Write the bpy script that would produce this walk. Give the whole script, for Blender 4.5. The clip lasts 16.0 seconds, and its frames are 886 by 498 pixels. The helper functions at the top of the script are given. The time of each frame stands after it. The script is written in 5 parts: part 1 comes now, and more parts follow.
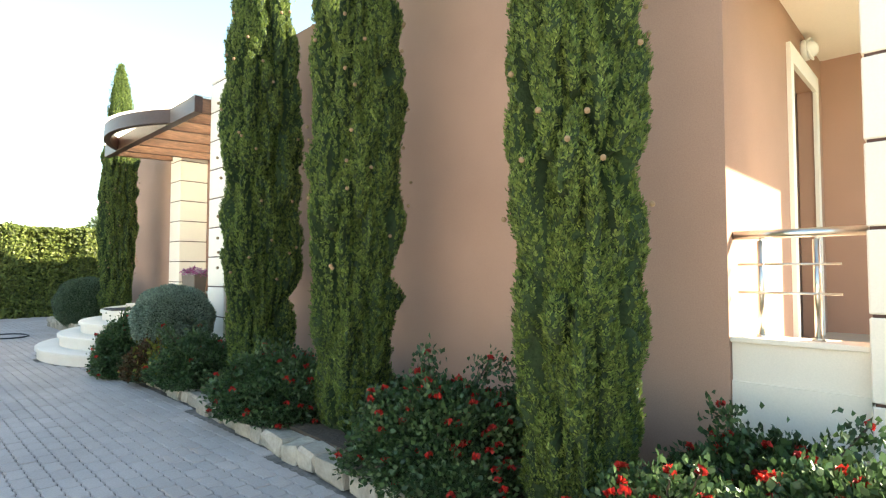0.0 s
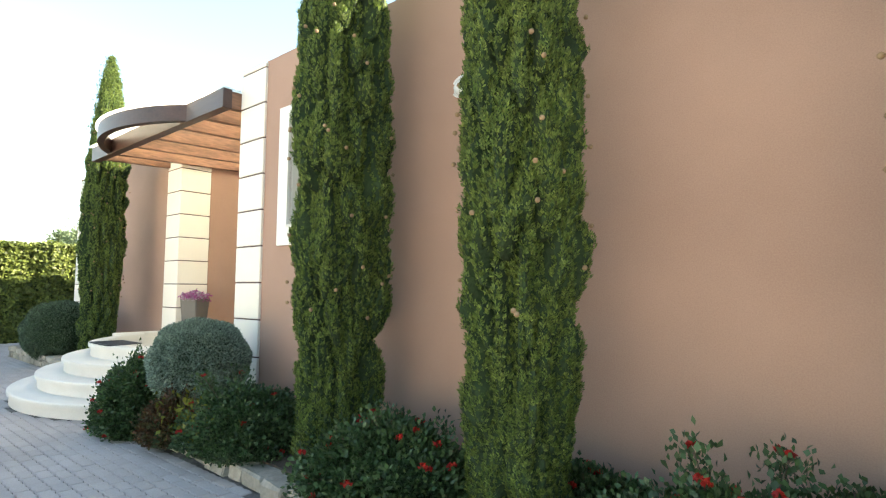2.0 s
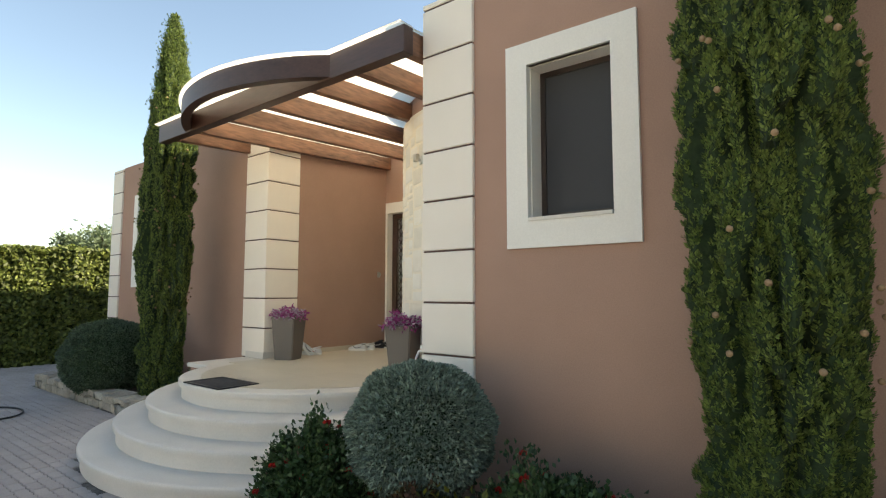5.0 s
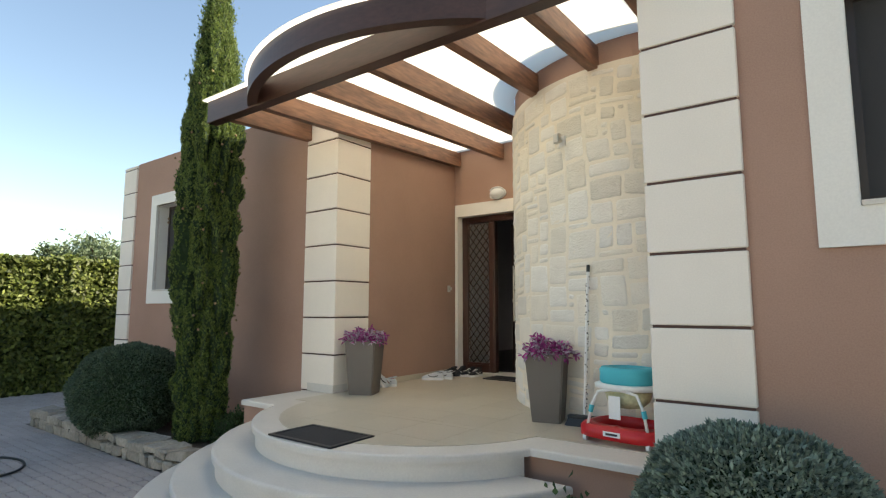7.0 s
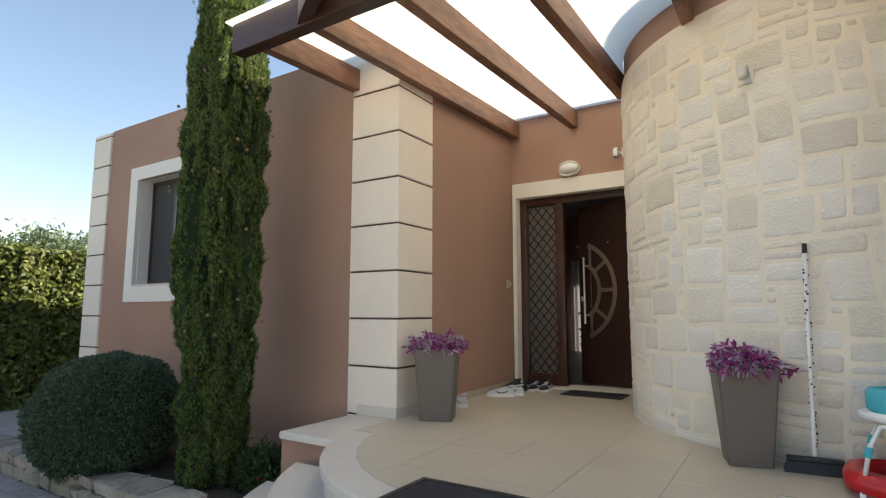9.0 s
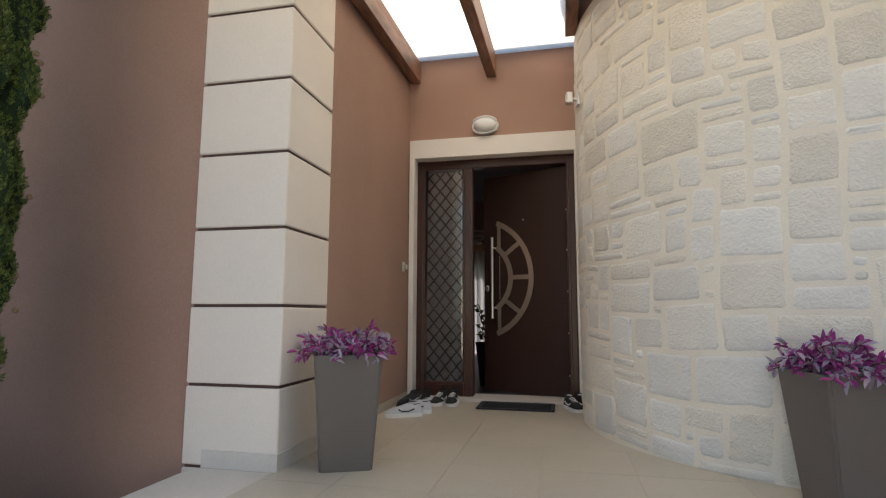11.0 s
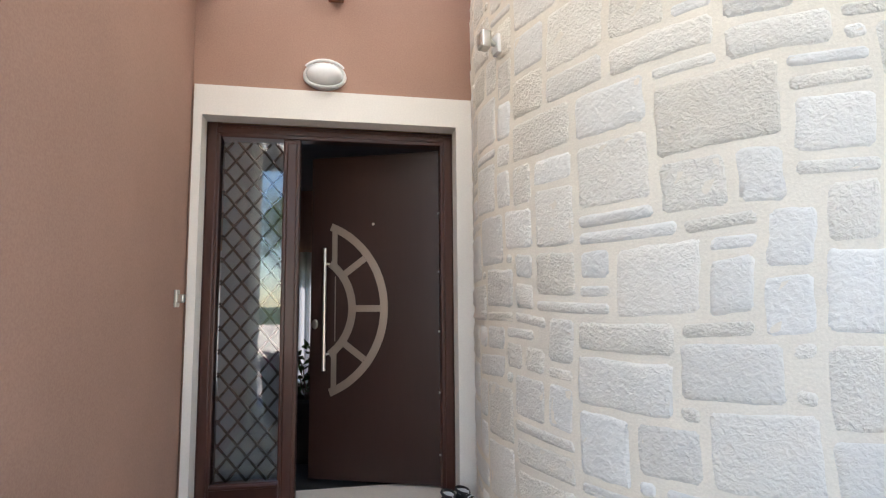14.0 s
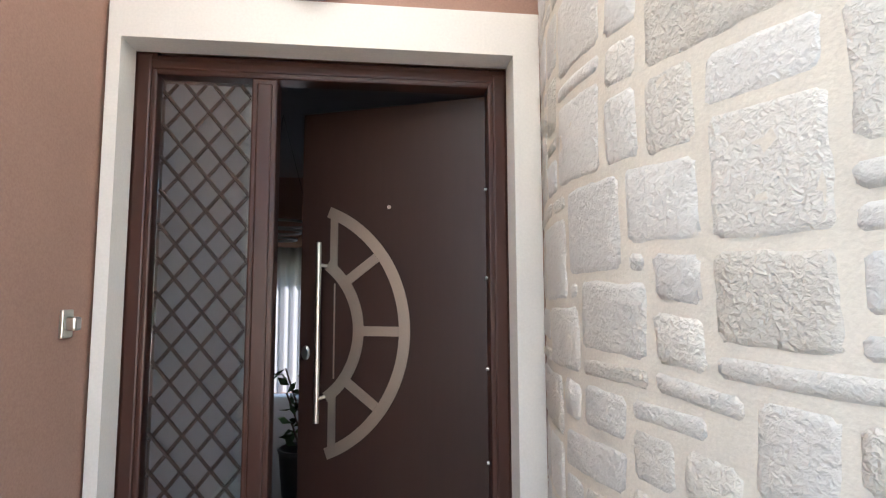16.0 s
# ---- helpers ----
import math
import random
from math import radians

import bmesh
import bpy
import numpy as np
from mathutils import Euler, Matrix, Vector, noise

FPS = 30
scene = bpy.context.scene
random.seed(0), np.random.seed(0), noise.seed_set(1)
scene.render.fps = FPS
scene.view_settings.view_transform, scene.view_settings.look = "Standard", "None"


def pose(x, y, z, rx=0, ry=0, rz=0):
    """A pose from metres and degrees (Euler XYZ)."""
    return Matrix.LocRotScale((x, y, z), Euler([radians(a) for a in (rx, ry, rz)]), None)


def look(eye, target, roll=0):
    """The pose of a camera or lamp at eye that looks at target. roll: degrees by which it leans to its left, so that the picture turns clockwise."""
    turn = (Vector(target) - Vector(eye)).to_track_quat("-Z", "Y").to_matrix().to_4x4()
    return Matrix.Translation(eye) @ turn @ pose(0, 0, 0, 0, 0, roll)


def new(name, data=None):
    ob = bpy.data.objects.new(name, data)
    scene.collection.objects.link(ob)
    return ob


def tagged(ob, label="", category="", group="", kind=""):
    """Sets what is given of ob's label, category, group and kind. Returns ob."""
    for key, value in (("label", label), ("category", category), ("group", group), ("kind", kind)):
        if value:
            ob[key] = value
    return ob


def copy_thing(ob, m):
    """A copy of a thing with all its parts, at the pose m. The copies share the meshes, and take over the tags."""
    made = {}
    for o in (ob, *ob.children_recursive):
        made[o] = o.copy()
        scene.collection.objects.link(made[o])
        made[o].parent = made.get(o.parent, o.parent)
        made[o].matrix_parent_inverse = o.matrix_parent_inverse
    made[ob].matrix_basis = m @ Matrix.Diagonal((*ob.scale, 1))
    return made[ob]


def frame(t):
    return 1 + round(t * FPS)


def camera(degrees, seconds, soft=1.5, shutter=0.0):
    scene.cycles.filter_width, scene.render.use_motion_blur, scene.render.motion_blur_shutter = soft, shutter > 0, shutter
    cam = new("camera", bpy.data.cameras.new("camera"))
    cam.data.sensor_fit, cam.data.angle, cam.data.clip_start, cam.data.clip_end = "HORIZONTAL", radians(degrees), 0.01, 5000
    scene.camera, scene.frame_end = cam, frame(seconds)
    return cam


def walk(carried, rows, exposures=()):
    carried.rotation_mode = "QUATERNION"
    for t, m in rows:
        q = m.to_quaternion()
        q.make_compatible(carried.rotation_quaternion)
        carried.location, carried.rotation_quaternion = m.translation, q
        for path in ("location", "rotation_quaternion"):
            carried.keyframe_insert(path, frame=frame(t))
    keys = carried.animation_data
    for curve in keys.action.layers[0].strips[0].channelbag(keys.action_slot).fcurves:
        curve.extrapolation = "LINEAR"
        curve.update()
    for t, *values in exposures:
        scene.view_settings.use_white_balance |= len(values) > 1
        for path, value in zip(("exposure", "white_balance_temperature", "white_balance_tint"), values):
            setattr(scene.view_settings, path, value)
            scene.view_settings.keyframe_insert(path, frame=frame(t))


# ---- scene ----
cam = camera(78.8, 16.0, soft=1.2)
PATH = [
    (0, (-0.056, 0.167, 1.281), (-1.438, 1.61, 1.365), 0.0),
    (0.5, (-0.427, 0.125, 1.296), (-1.778, 1.597, 1.397), 0.3),
    (1, (-0.795, 0.091, 1.315), (-2.104, 1.598, 1.436), 0.4),
    (1.5, (-1.29, 0.141, 1.414), (-2.584, 1.661, 1.539), 0.4),
    (2, (-1.785, 0.111, 1.422), (-3.067, 1.639, 1.571), 0.4),
    (2.5, (-2.197, 0.001, 1.416), (-3.464, 1.54, 1.57), 0.2),
    (3, (-2.715, -0.044, 1.433), (-3.974, 1.503, 1.583), 0.1),
    (3.5, (-3.225, -0.101, 1.47), (-4.479, 1.45, 1.622), 0.1),
    (4, (-3.739, -0.063, 1.49), (-4.982, 1.496, 1.647), 0.1),
    (4.2, (-3.937, -0.009, 1.503), (-5.182, 1.548, 1.66), 0.2),
    (6.3, (-6.005, 0.048, 1.596), (-7.209, 1.634, 1.785), -0.3),
    (6.5, (-6.194, 0.06, 1.574), (-7.385, 1.653, 1.78), -0.0),
    (7, (-6.682, 0.188, 1.577), (-7.859, 1.79, 1.797), -0.0),
    (7.5, (-7.13, 0.234, 1.563), (-8.287, 1.846, 1.808), 0.1),
    (8, (-7.559, 0.346, 1.535), (-8.665, 1.995, 1.779), -0.0),
    (8.2, (-7.733, 0.409, 1.539), (-8.825, 2.067, 1.778), 0.0),
    (10.3, (-9.322, 1.222, 1.474), (-10.111, 3.043, 1.717), 0.5),
    (10.5, (-9.437, 1.351, 1.452), (-10.094, 3.224, 1.699), 0.5),
    (11, (-9.726, 1.75, 1.443), (-10.157, 3.688, 1.681), 0.2),
    (11.5, (-9.953, 2.091, 1.461), (-10.256, 4.055, 1.694), 0.3),
    (12, (-10.191, 2.391, 1.523), (-10.276, 4.375, 1.764), 0.1),
    (12.5, (-10.285, 2.664, 1.633), (-10.226, 4.649, 1.87), -0.2),
    (13, (-10.347, 2.912, 1.703), (-10.146, 4.888, 1.94), -0.1),
    (13.5, (-10.378, 3.114, 1.766), (-10.033, 5.072, 1.986), -0.4),
    (14, (-10.281, 3.372, 1.819), (-9.913, 5.327, 2.019), -0.5),
    (14.5, (-10.217, 3.553, 1.917), (-9.919, 5.523, 2.093), -0.5),
    (15, (-10.218, 3.879, 1.905), (-9.988, 5.859, 2.077), -0.2),
    (15.5, (-10.168, 4.16, 1.932), (-9.95, 6.141, 2.104), 0.0),
    (16, (-10.123, 4.498, 1.93), (-9.889, 6.476, 2.114), -0.2),
]
EXPOSURES = [
    (0.0, 2.64, 7600, 2), (1.5, 2.84, 7600, 2), (2.5, 2.4, 7700, 4), (3.5, 1.98, 8000, 5), (4.2, 1.66, 8000, 7), (6.5, 1.5, 7400, 7), (8.2, 1.4, 7300, 9),
    (10.5, 1.38, 7000, 14), (11.0, 1.34, 6900, 14), (12.0, 1.7, 6500, 14), (12.5, 1.9, 6300, 14), (13.5, 2.08, 6100, 14), (14.5, 2.2, 6000, 13), (16.0, 2.54, 5900, 13),
]
walk(cam, [(t, look(eye, target, roll)) for t, eye, target, roll in PATH], EXPOSURES)

# ---- daylight ----
SUN = Vector((1.0, 1.12, 0.93)).normalized()
world = bpy.data.worlds.new("sky")
scene.world = world
world.use_nodes = True
wn = world.node_tree.nodes
sky = wn.new("ShaderNodeTexSky")
sky.sky_type = "NISHITA"
sky.sun_disc = False
sky.sun_elevation = math.asin(SUN.z)
sky.sun_rotation = math.atan2(SUN.x, SUN.y)
sky.air_density, sky.dust_density, sky.ozone_density = 1.0, 0.2, 0.8
world.node_tree.links.new(sky.outputs["Color"], wn["Background"].inputs["Color"])
wn["Background"].inputs["Strength"].default_value = 0.105
sun_data = bpy.data.lights.new("sun", "SUN")
sun_data.energy, sun_data.angle, sun_data.color = 5.0, radians(0.5), (1.0, 0.93, 0.83)
sun_lamp = new("sun", sun_data)
sun_lamp.matrix_world = look(SUN * 60, (0, 0, 0))

# ---- materials ----


def material(name, color, rough=0.7, metal=0.0, vary=0.12, fine=60.0, coarse=2.0, bump=0.1, bump_dist=0.004, tint=None, per="none", spread=0.25, stretch=(1, 1, 1), spec=0.5):
    """A surface with grain and stains at two scales; per: 'object' or 'island' varies each piece."""
    m = bpy.data.materials.new(name)
    m.use_nodes = True
    nt = m.node_tree
    n, l = nt.nodes, nt.links
    bsdf = n["Principled BSDF"]
    bsdf.inputs["Roughness"].default_value = rough
    bsdf.inputs["Metallic"].default_value = metal
    bsdf.inputs["Specular IOR Level"].default_value = spec
    tc = n.new("ShaderNodeTexCoord")
    mp = n.new("ShaderNodeMapping")
    mp.inputs["Scale"].default_value = stretch
    geo = n.new("ShaderNodeNewGeometry")
    l.new(geo.outputs["Position"], mp.inputs["Vector"])
    big, small = n.new("ShaderNodeTexNoise"), n.new("ShaderNodeTexNoise")
    big.inputs["Scale"].default_value, big.inputs["Detail"].default_value = coarse, 5
    small.inputs["Scale"].default_value, small.inputs["Detail"].default_value = fine, 4
    for q in (big, small):
        l.new(mp.outputs["Vector"], q.inputs["Vector"])
    mix = n.new("ShaderNodeMix")
    mix.data_type = "RGBA"
    dark = [c * (1 - vary) for c in color]
    light = [min(1, c * (1 + vary)) for c in (tint or color)]
    mix.inputs[6].default_value, mix.inputs[7].default_value = (*dark, 1), (*light, 1)
    add = n.new("ShaderNodeMath")
    add.operation = "MULTIPLY_ADD"
    l.new(small.outputs["Fac"], add.inputs[0])
    add.inputs[1].default_value = 0.45
    half = n.new("ShaderNodeMath")
    half.operation = "MULTIPLY"
    l.new(big.outputs["Fac"], half.inputs[0])
    half.inputs[1].default_value = 0.55
    l.new(half.outputs[0], add.inputs[2])
    ramp = n.new("ShaderNodeMapRange")
    ramp.inputs["From Min"].default_value, ramp.inputs["From Max"].default_value = 0.32, 0.68
    l.new(add.outputs[0], ramp.inputs["Value"])
    l.new(ramp.outputs["Result"], mix.inputs[0])
    out = mix.outputs[2]
    if per != "none":
        hsv = n.new("ShaderNodeHueSaturation")
        src = n.new("ShaderNodeObjectInfo").outputs["Random"] if per == "object" else geo.outputs["Random Per Island"]
        rg = n.new("ShaderNodeMapRange")
        rg.inputs["To Min"].default_value, rg.inputs["To Max"].default_value = 1 - spread, 1 + spread
        l.new(src, rg.inputs["Value"])
        l.new(rg.outputs["Result"], hsv.inputs["Value"])
        l.new(out, hsv.inputs["Color"])
        out = hsv.outputs["Color"]
    l.new(out, bsdf.inputs["Base Color"])
    if bump:
        b = n.new("ShaderNodeBump")
        b.inputs["Strength"].default_value, b.inputs["Distance"].default_value = bump, bump_dist
        l.new(add.outputs[0], b.inputs["Height"])
        l.new(b.outputs["Normal"], bsdf.inputs["Normal"])
    return m


def leaf_material(name, color, second, rough=0.55, through_light=0.25, spread=0.5, clump=3.0):
    """Foliage: each leaf differs in tone, and some light passes through it."""
    m = bpy.data.materials.new(name)
    m.use_nodes = True
    n, l = m.node_tree.nodes, m.node_tree.links
    bsdf = n["Principled BSDF"]
    geo = n.new("ShaderNodeNewGeometry")
    noise_t = n.new("ShaderNodeTexNoise")
    noise_t.inputs["Scale"].default_value = clump
    l.new(geo.outputs["Position"], noise_t.inputs["Vector"])
    mix = n.new("ShaderNodeMix")
    mix.data_type = "RGBA"
    mix.inputs[6].default_value, mix.inputs[7].default_value = (*color, 1), (*second, 1)
    ad = n.new("ShaderNodeMath")
    ad.operation = "MULTIPLY_ADD"
    ad.inputs[1].default_value = 0.6
    l.new(geo.outputs["Random Per Island"], ad.inputs[0])
    sb = n.new("ShaderNodeMath")
    sb.operation = "MULTIPLY"
    sb.inputs[1].default_value = 0.5
    l.new(noise_t.outputs["Fac"], sb.inputs[0])
    l.new(sb.outputs[0], ad.inputs[2])
    l.new(ad.outputs[0], mix.inputs[0])
    hsv = n.new("ShaderNodeHueSaturation")
    rg = n.new("ShaderNodeMapRange")
    rg.inputs["To Min"].default_value, rg.inputs["To Max"].default_value = 1 - spread, 1 + spread
    wh = n.new("ShaderNodeTexWhiteNoise")
    wh.noise_dimensions = "1D"
    l.new(geo.outputs["Random Per Island"], wh.inputs["W"])
    l.new(wh.outputs["Value"], rg.inputs["Value"])
    l.new(rg.outputs["Result"], hsv.inputs["Value"])
    l.new(mix.outputs[2], hsv.inputs["Color"])
    l.new(hsv.outputs["Color"], bsdf.inputs["Base Color"])
    bsdf.inputs["Roughness"].default_value = rough
    bsdf.inputs["Specular IOR Level"].default_value = 0.35
    tr = n.new("ShaderNodeBsdfTranslucent")
    l.new(hsv.outputs["Color"], tr.inputs["Color"])
    ms = n.new("ShaderNodeMixShader")
    ms.inputs[0].default_value = through_light
    l.new(bsdf.outputs[0], ms.inputs[1])
    l.new(tr.outputs[0], ms.inputs[2])
    l.new(ms.outputs[0], n["Material Output"].inputs["Surface"])
    return m


def glass_material(name, tint=(0.9, 0.93, 0.93), rough=0.0, ior=1.45):
    m = bpy.data.materials.new(name)
    m.use_nodes = True
    n, l = m.node_tree.nodes, m.node_tree.links
    bsdf = n["Principled BSDF"]
    bsdf.inputs["Base Color"].default_value = (*tint, 1)
    bsdf.inputs["Roughness"].default_value = rough
    bsdf.inputs["Transmission Weight"].default_value = 1.0
    bsdf.inputs["IOR"].default_value = ior
    return m


def sheet_material(name, color, share):
    """A milky sheet or a sheer cloth: part of the light passes through."""
    m = bpy.data.materials.new(name)
    m.use_nodes = True
    n, l = m.node_tree.nodes, m.node_tree.links
    bsdf = n["Principled BSDF"]
    bsdf.inputs["Base Color"].default_value = (*color, 1)
    bsdf.inputs["Roughness"].default_value = 0.4
    tr = n.new("ShaderNodeBsdfTranslucent")
    tr.inputs["Color"].default_value = (*color, 1)
    ms = n.new("ShaderNodeMixShader")
    ms.inputs[0].default_value = share
    l.new(bsdf.outputs[0], ms.inputs[1])
    l.new(tr.outputs[0], ms.inputs[2])
    l.new(ms.outputs[0], n["Material Output"].inputs["Surface"])
    return m


def stone_material(name, color, light):
    """Dressed limestone: some stones smooth, others chipped and pitted, each of its own tone."""
    m = bpy.data.materials.new(name)
    m.use_nodes = True
    n, l = m.node_tree.nodes, m.node_tree.links
    bsdf = n["Principled BSDF"]
    bsdf.inputs["Roughness"].default_value = 0.92
    bsdf.inputs["Specular IOR Level"].default_value = 0.2
    geo, info = n.new("ShaderNodeNewGeometry"), n.new("ShaderNodeObjectInfo")
    chips, pits, stain = n.new("ShaderNodeTexNoise"), n.new("ShaderNodeTexVoronoi"), n.new("ShaderNodeTexNoise")
    chips.inputs["Scale"].default_value, chips.inputs["Detail"].default_value, chips.inputs["Distortion"].default_value = 55, 8, 0.4
    stain.inputs["Scale"].default_value, stain.inputs["Detail"].default_value = 9, 5
    pits.inputs["Scale"].default_value = 85
    warp = n.new("ShaderNodeVectorMath")
    warp.operation = "MULTIPLY_ADD"
    warp.inputs[1].default_value = (0.035, 0.035, 0.035)
    l.new(chips.outputs["Color"], warp.inputs[0])
    l.new(geo.outputs["Position"], warp.inputs[2])
    l.new(geo.outputs["Position"], chips.inputs["Vector"])
    l.new(geo.outputs["Position"], stain.inputs["Vector"])
    l.new(warp.outputs[0], pits.inputs["Vector"])
    mix = n.new("ShaderNodeMix")
    mix.data_type = "RGBA"
    mix.inputs[6].default_value, mix.inputs[7].default_value = (*color, 1), (*light, 1)
    l.new(stain.outputs["Fac"], mix.inputs[0])
    tone = n.new("ShaderNodeMapRange")
    tone.inputs["To Min"].default_value, tone.inputs["To Max"].default_value = 0.89, 1.06
    l.new(info.outputs["Random"], tone.inputs["Value"])
    hsv = n.new("ShaderNodeHueSaturation")
    l.new(tone.outputs["Result"], hsv.inputs["Value"])
    wn_ = n.new("ShaderNodeTexWhiteNoise")
    wn_.noise_dimensions = "1D"
    l.new(info.outputs["Random"], wn_.inputs["W"])
    sat = n.new("ShaderNodeMapRange")
    sat.inputs["To Min"].default_value, sat.inputs["To Max"].default_value = 0.55, 1.15
    l.new(wn_.outputs["Value"], sat.inputs["Value"])
    l.new(sat.outputs["Result"], hsv.inputs["Saturation"])
    l.new(mix.outputs[2], hsv.inputs["Color"])
    l.new(hsv.outputs["Color"], bsdf.inputs["Base Color"])
    depth = n.new("ShaderNodeMapRange")
    depth.inputs["To Min"].default_value, depth.inputs["To Max"].default_value = 0.05, 0.6
    l.new(wn_.outputs["Value"], depth.inputs["Value"])
    prod = n.new("ShaderNodeMath")
    prod.operation = "MULTIPLY"
    l.new(pits.outputs["Distance"], prod.inputs[0])
    l.new(depth.outputs["Result"], prod.inputs[1])
    total = n.new("ShaderNodeMath")
    total.operation = "MULTIPLY_ADD"
    total.inputs[1].default_value = 0.8
    l.new(chips.outputs["Fac"], total.inputs[0])
    l.new(prod.outputs[0], total.inputs[2])
    b = n.new("ShaderNodeBump")
    b.inputs["Strength"].default_value, b.inputs["Distance"].default_value = 0.85, 0.009
    l.new(total.outputs[0], b.inputs["Height"])
    l.new(b.outputs["Normal"], bsdf.inputs["Normal"])
    return m


STUCCO = material("brown_stucco", (0.375, 0.232, 0.175), 0.92, vary=0.11, fine=130, coarse=0.9, bump=0.08, bump_dist=0.003, tint=(0.405, 0.253, 0.193), spec=0.2)
CREAM = material("cream_render", (0.82, 0.74, 0.65), 0.85, vary=0.06, fine=120, coarse=1.5, bump=0.12, bump_dist=0.002, spec=0.25)
GROOVE = material("brown_groove", (0.09, 0.045, 0.035), 0.8, vary=0.15)
TRIM = material("white_trim", (0.80, 0.76, 0.70), 0.8, vary=0.06, fine=100, coarse=1.2, bump=0.1, bump_dist=0.002, spec=0.3)
STONE = stone_material("limestone", (0.68, 0.625, 0.54), (0.78, 0.73, 0.645))
MORTAR = material("mortar", (0.77, 0.70, 0.59), 0.95, vary=0.08, fine=120, coarse=4, bump=0.5, bump_dist=0.006, spec=0.15)
KERB = material("kerb_stone", (0.34, 0.30, 0.245), 0.9, vary=0.3, fine=30, coarse=5, bump=0.8, bump_dist=0.012, per="object", spread=0.2, spec=0.2)
MARBLE = material("pale_step_stone", (0.65, 0.595, 0.53), 0.6, vary=0.08, fine=70, coarse=2.5, bump=0.1, bump_dist=0.002)
TILE = material("beige_floor_tile", (0.52, 0.455, 0.355), 0.42, vary=0.07, fine=50, coarse=1.5, bump=0.05, bump_dist=0.001, per="object", spread=0.03)
GROUT = material("tile_grout", (0.51, 0.447, 0.35), 0.5)
BOUNCEPAVE = material("bounce_paving", (0.45, 0.40, 0.35), 0.9, vary=0.15, fine=40, coarse=0.7, bump=0.2)
PAVER = material("grey_paver", (0.41, 0.355, 0.325), 0.85, vary=0.14, fine=80, coarse=1.2, bump=0.4, bump_dist=0.004, per="object", spread=0.05, spec=0.3)
PAVER_J = material("grey_paver_rest", (0.41, 0.355, 0.325), 0.85, vary=0.14, fine=80, coarse=1.2, bump=0.4, bump_dist=0.004, per="island", spread=0.05, spec=0.3)
JOINT = material("paving_joint", (0.17, 0.145, 0.125), 0.95, vary=0.6, fine=40, coarse=6.0, bump=0.5)
EARTH = material("bed_earth", (0.07, 0.05, 0.035), 0.95, vary=0.4, fine=40, coarse=4, bump=1.0, bump_dist=0.02)
LAWN = material("far_ground", (0.09, 0.115, 0.045), 0.95, vary=0.3, fine=6, coarse=0.2, bump=0.3)
WOOD = material("stained_pine", (0.22, 0.105, 0.06), 0.55, vary=0.6, fine=45, coarse=7, bump=0.2, bump_dist=0.002, stretch=(1, 0.15, 1))
WOODX = material("dark_stained_beam", (0.055, 0.024, 0.017), 0.45, vary=0.35, fine=55, coarse=5, bump=0.2, bump_dist=0.002, stretch=(0.15, 1, 1))
SHEET = sheet_material("milky_roof_sheet", (0.97, 0.95, 0.88), 0.92)
SHEER = sheet_material("sheer_curtain", (0.6, 0.6, 0.63), 0.16)
DOORBROWN = material("brown_door_leaf", (0.031, 0.0135, 0.010), 0.38, vary=0.12, fine=40, coarse=3, bump=0.06, bump_dist=0.001, stretch=(1, 1, 0.1))
FRAMEBROWN = material("brown_door_frame", (0.058, 0.021, 0.014), 0.3, vary=0.12, fine=50, coarse=3, bump=0.05, stretch=(1, 1, 0.1))
STEEL = material("brushed_steel", (0.62, 0.60, 0.56), 0.28, metal=1.0, vary=0.05, fine=200, bump=0.03)
SATIN = material("satin_steel_inlay", (0.50, 0.45, 0.38), 0.42, metal=1.0, vary=0.06, fine=150, bump=0.03)
BLACKIRON = material("black_iron", (0.018, 0.018, 0.02), 0.5, metal=0.3, vary=0.1)
GLASS = glass_material("clear_glass")
DOUBLEGLASS = glass_material("double_glazing", ior=1.75)
FROST = sheet_material("frosted_glass", (0.31, 0.35, 0.385), 0.2)
DARKFRAME = material("dark_window_frame", (0.035, 0.022, 0.018), 0.4, vary=0.1)
SCREEN = material("grey_roller_screen", (0.045, 0.045, 0.048), 0.8, vary=0.08, fine=300)
LAMPGLASS = material("lamp_glass", (0.78, 0.78, 0.76), 0.25, vary=0.04, bump=0.0)
LAMPRIM = material("lamp_rim", (0.72, 0.71, 0.69), 0.4, vary=0.06)
POT = material("taupe_planter", (0.135, 0.115, 0.10), 0.5, vary=0.06, fine=200, coarse=3, bump=0.08, bump_dist=0.001)
SOIL = material("pot_soil", (0.04, 0.028, 0.02), 0.95, vary=0.4, bump=1.0, bump_dist=0.01)
RUBBER = material("black_doormat", (0.022, 0.022, 0.025), 0.9, vary=0.35, fine=220, coarse=8, bump=0.8, bump_dist=0.004)
RED = material("red_plastic", (0.55, 0.012, 0.018), 0.32, vary=0.06, bump=0.0)
TEAL = material("turquoise_fabric", (0.05, 0.42, 0.50), 0.7, vary=0.1, fine=150, bump=0.2)
WHITEP = material("white_plastic", (0.75, 0.75, 0.74), 0.4, vary=0.04, bump=0.0)
PALEYEL = material("pale_printed_fabric", (0.55, 0.55, 0.36), 0.8, vary=0.3, fine=30, coarse=14)
BLACKP = material("black_plastic", (0.015, 0.015, 0.016), 0.5, vary=0.1)
SHOEWHITE = material("white_shoe_mesh", (0.58, 0.60, 0.63), 0.7, vary=0.08, fine=300, bump=0.2)
SHOEBLACK = material("black_shoe_mesh", (0.02, 0.02, 0.022), 0.8, vary=0.2, fine=300, bump=0.2)
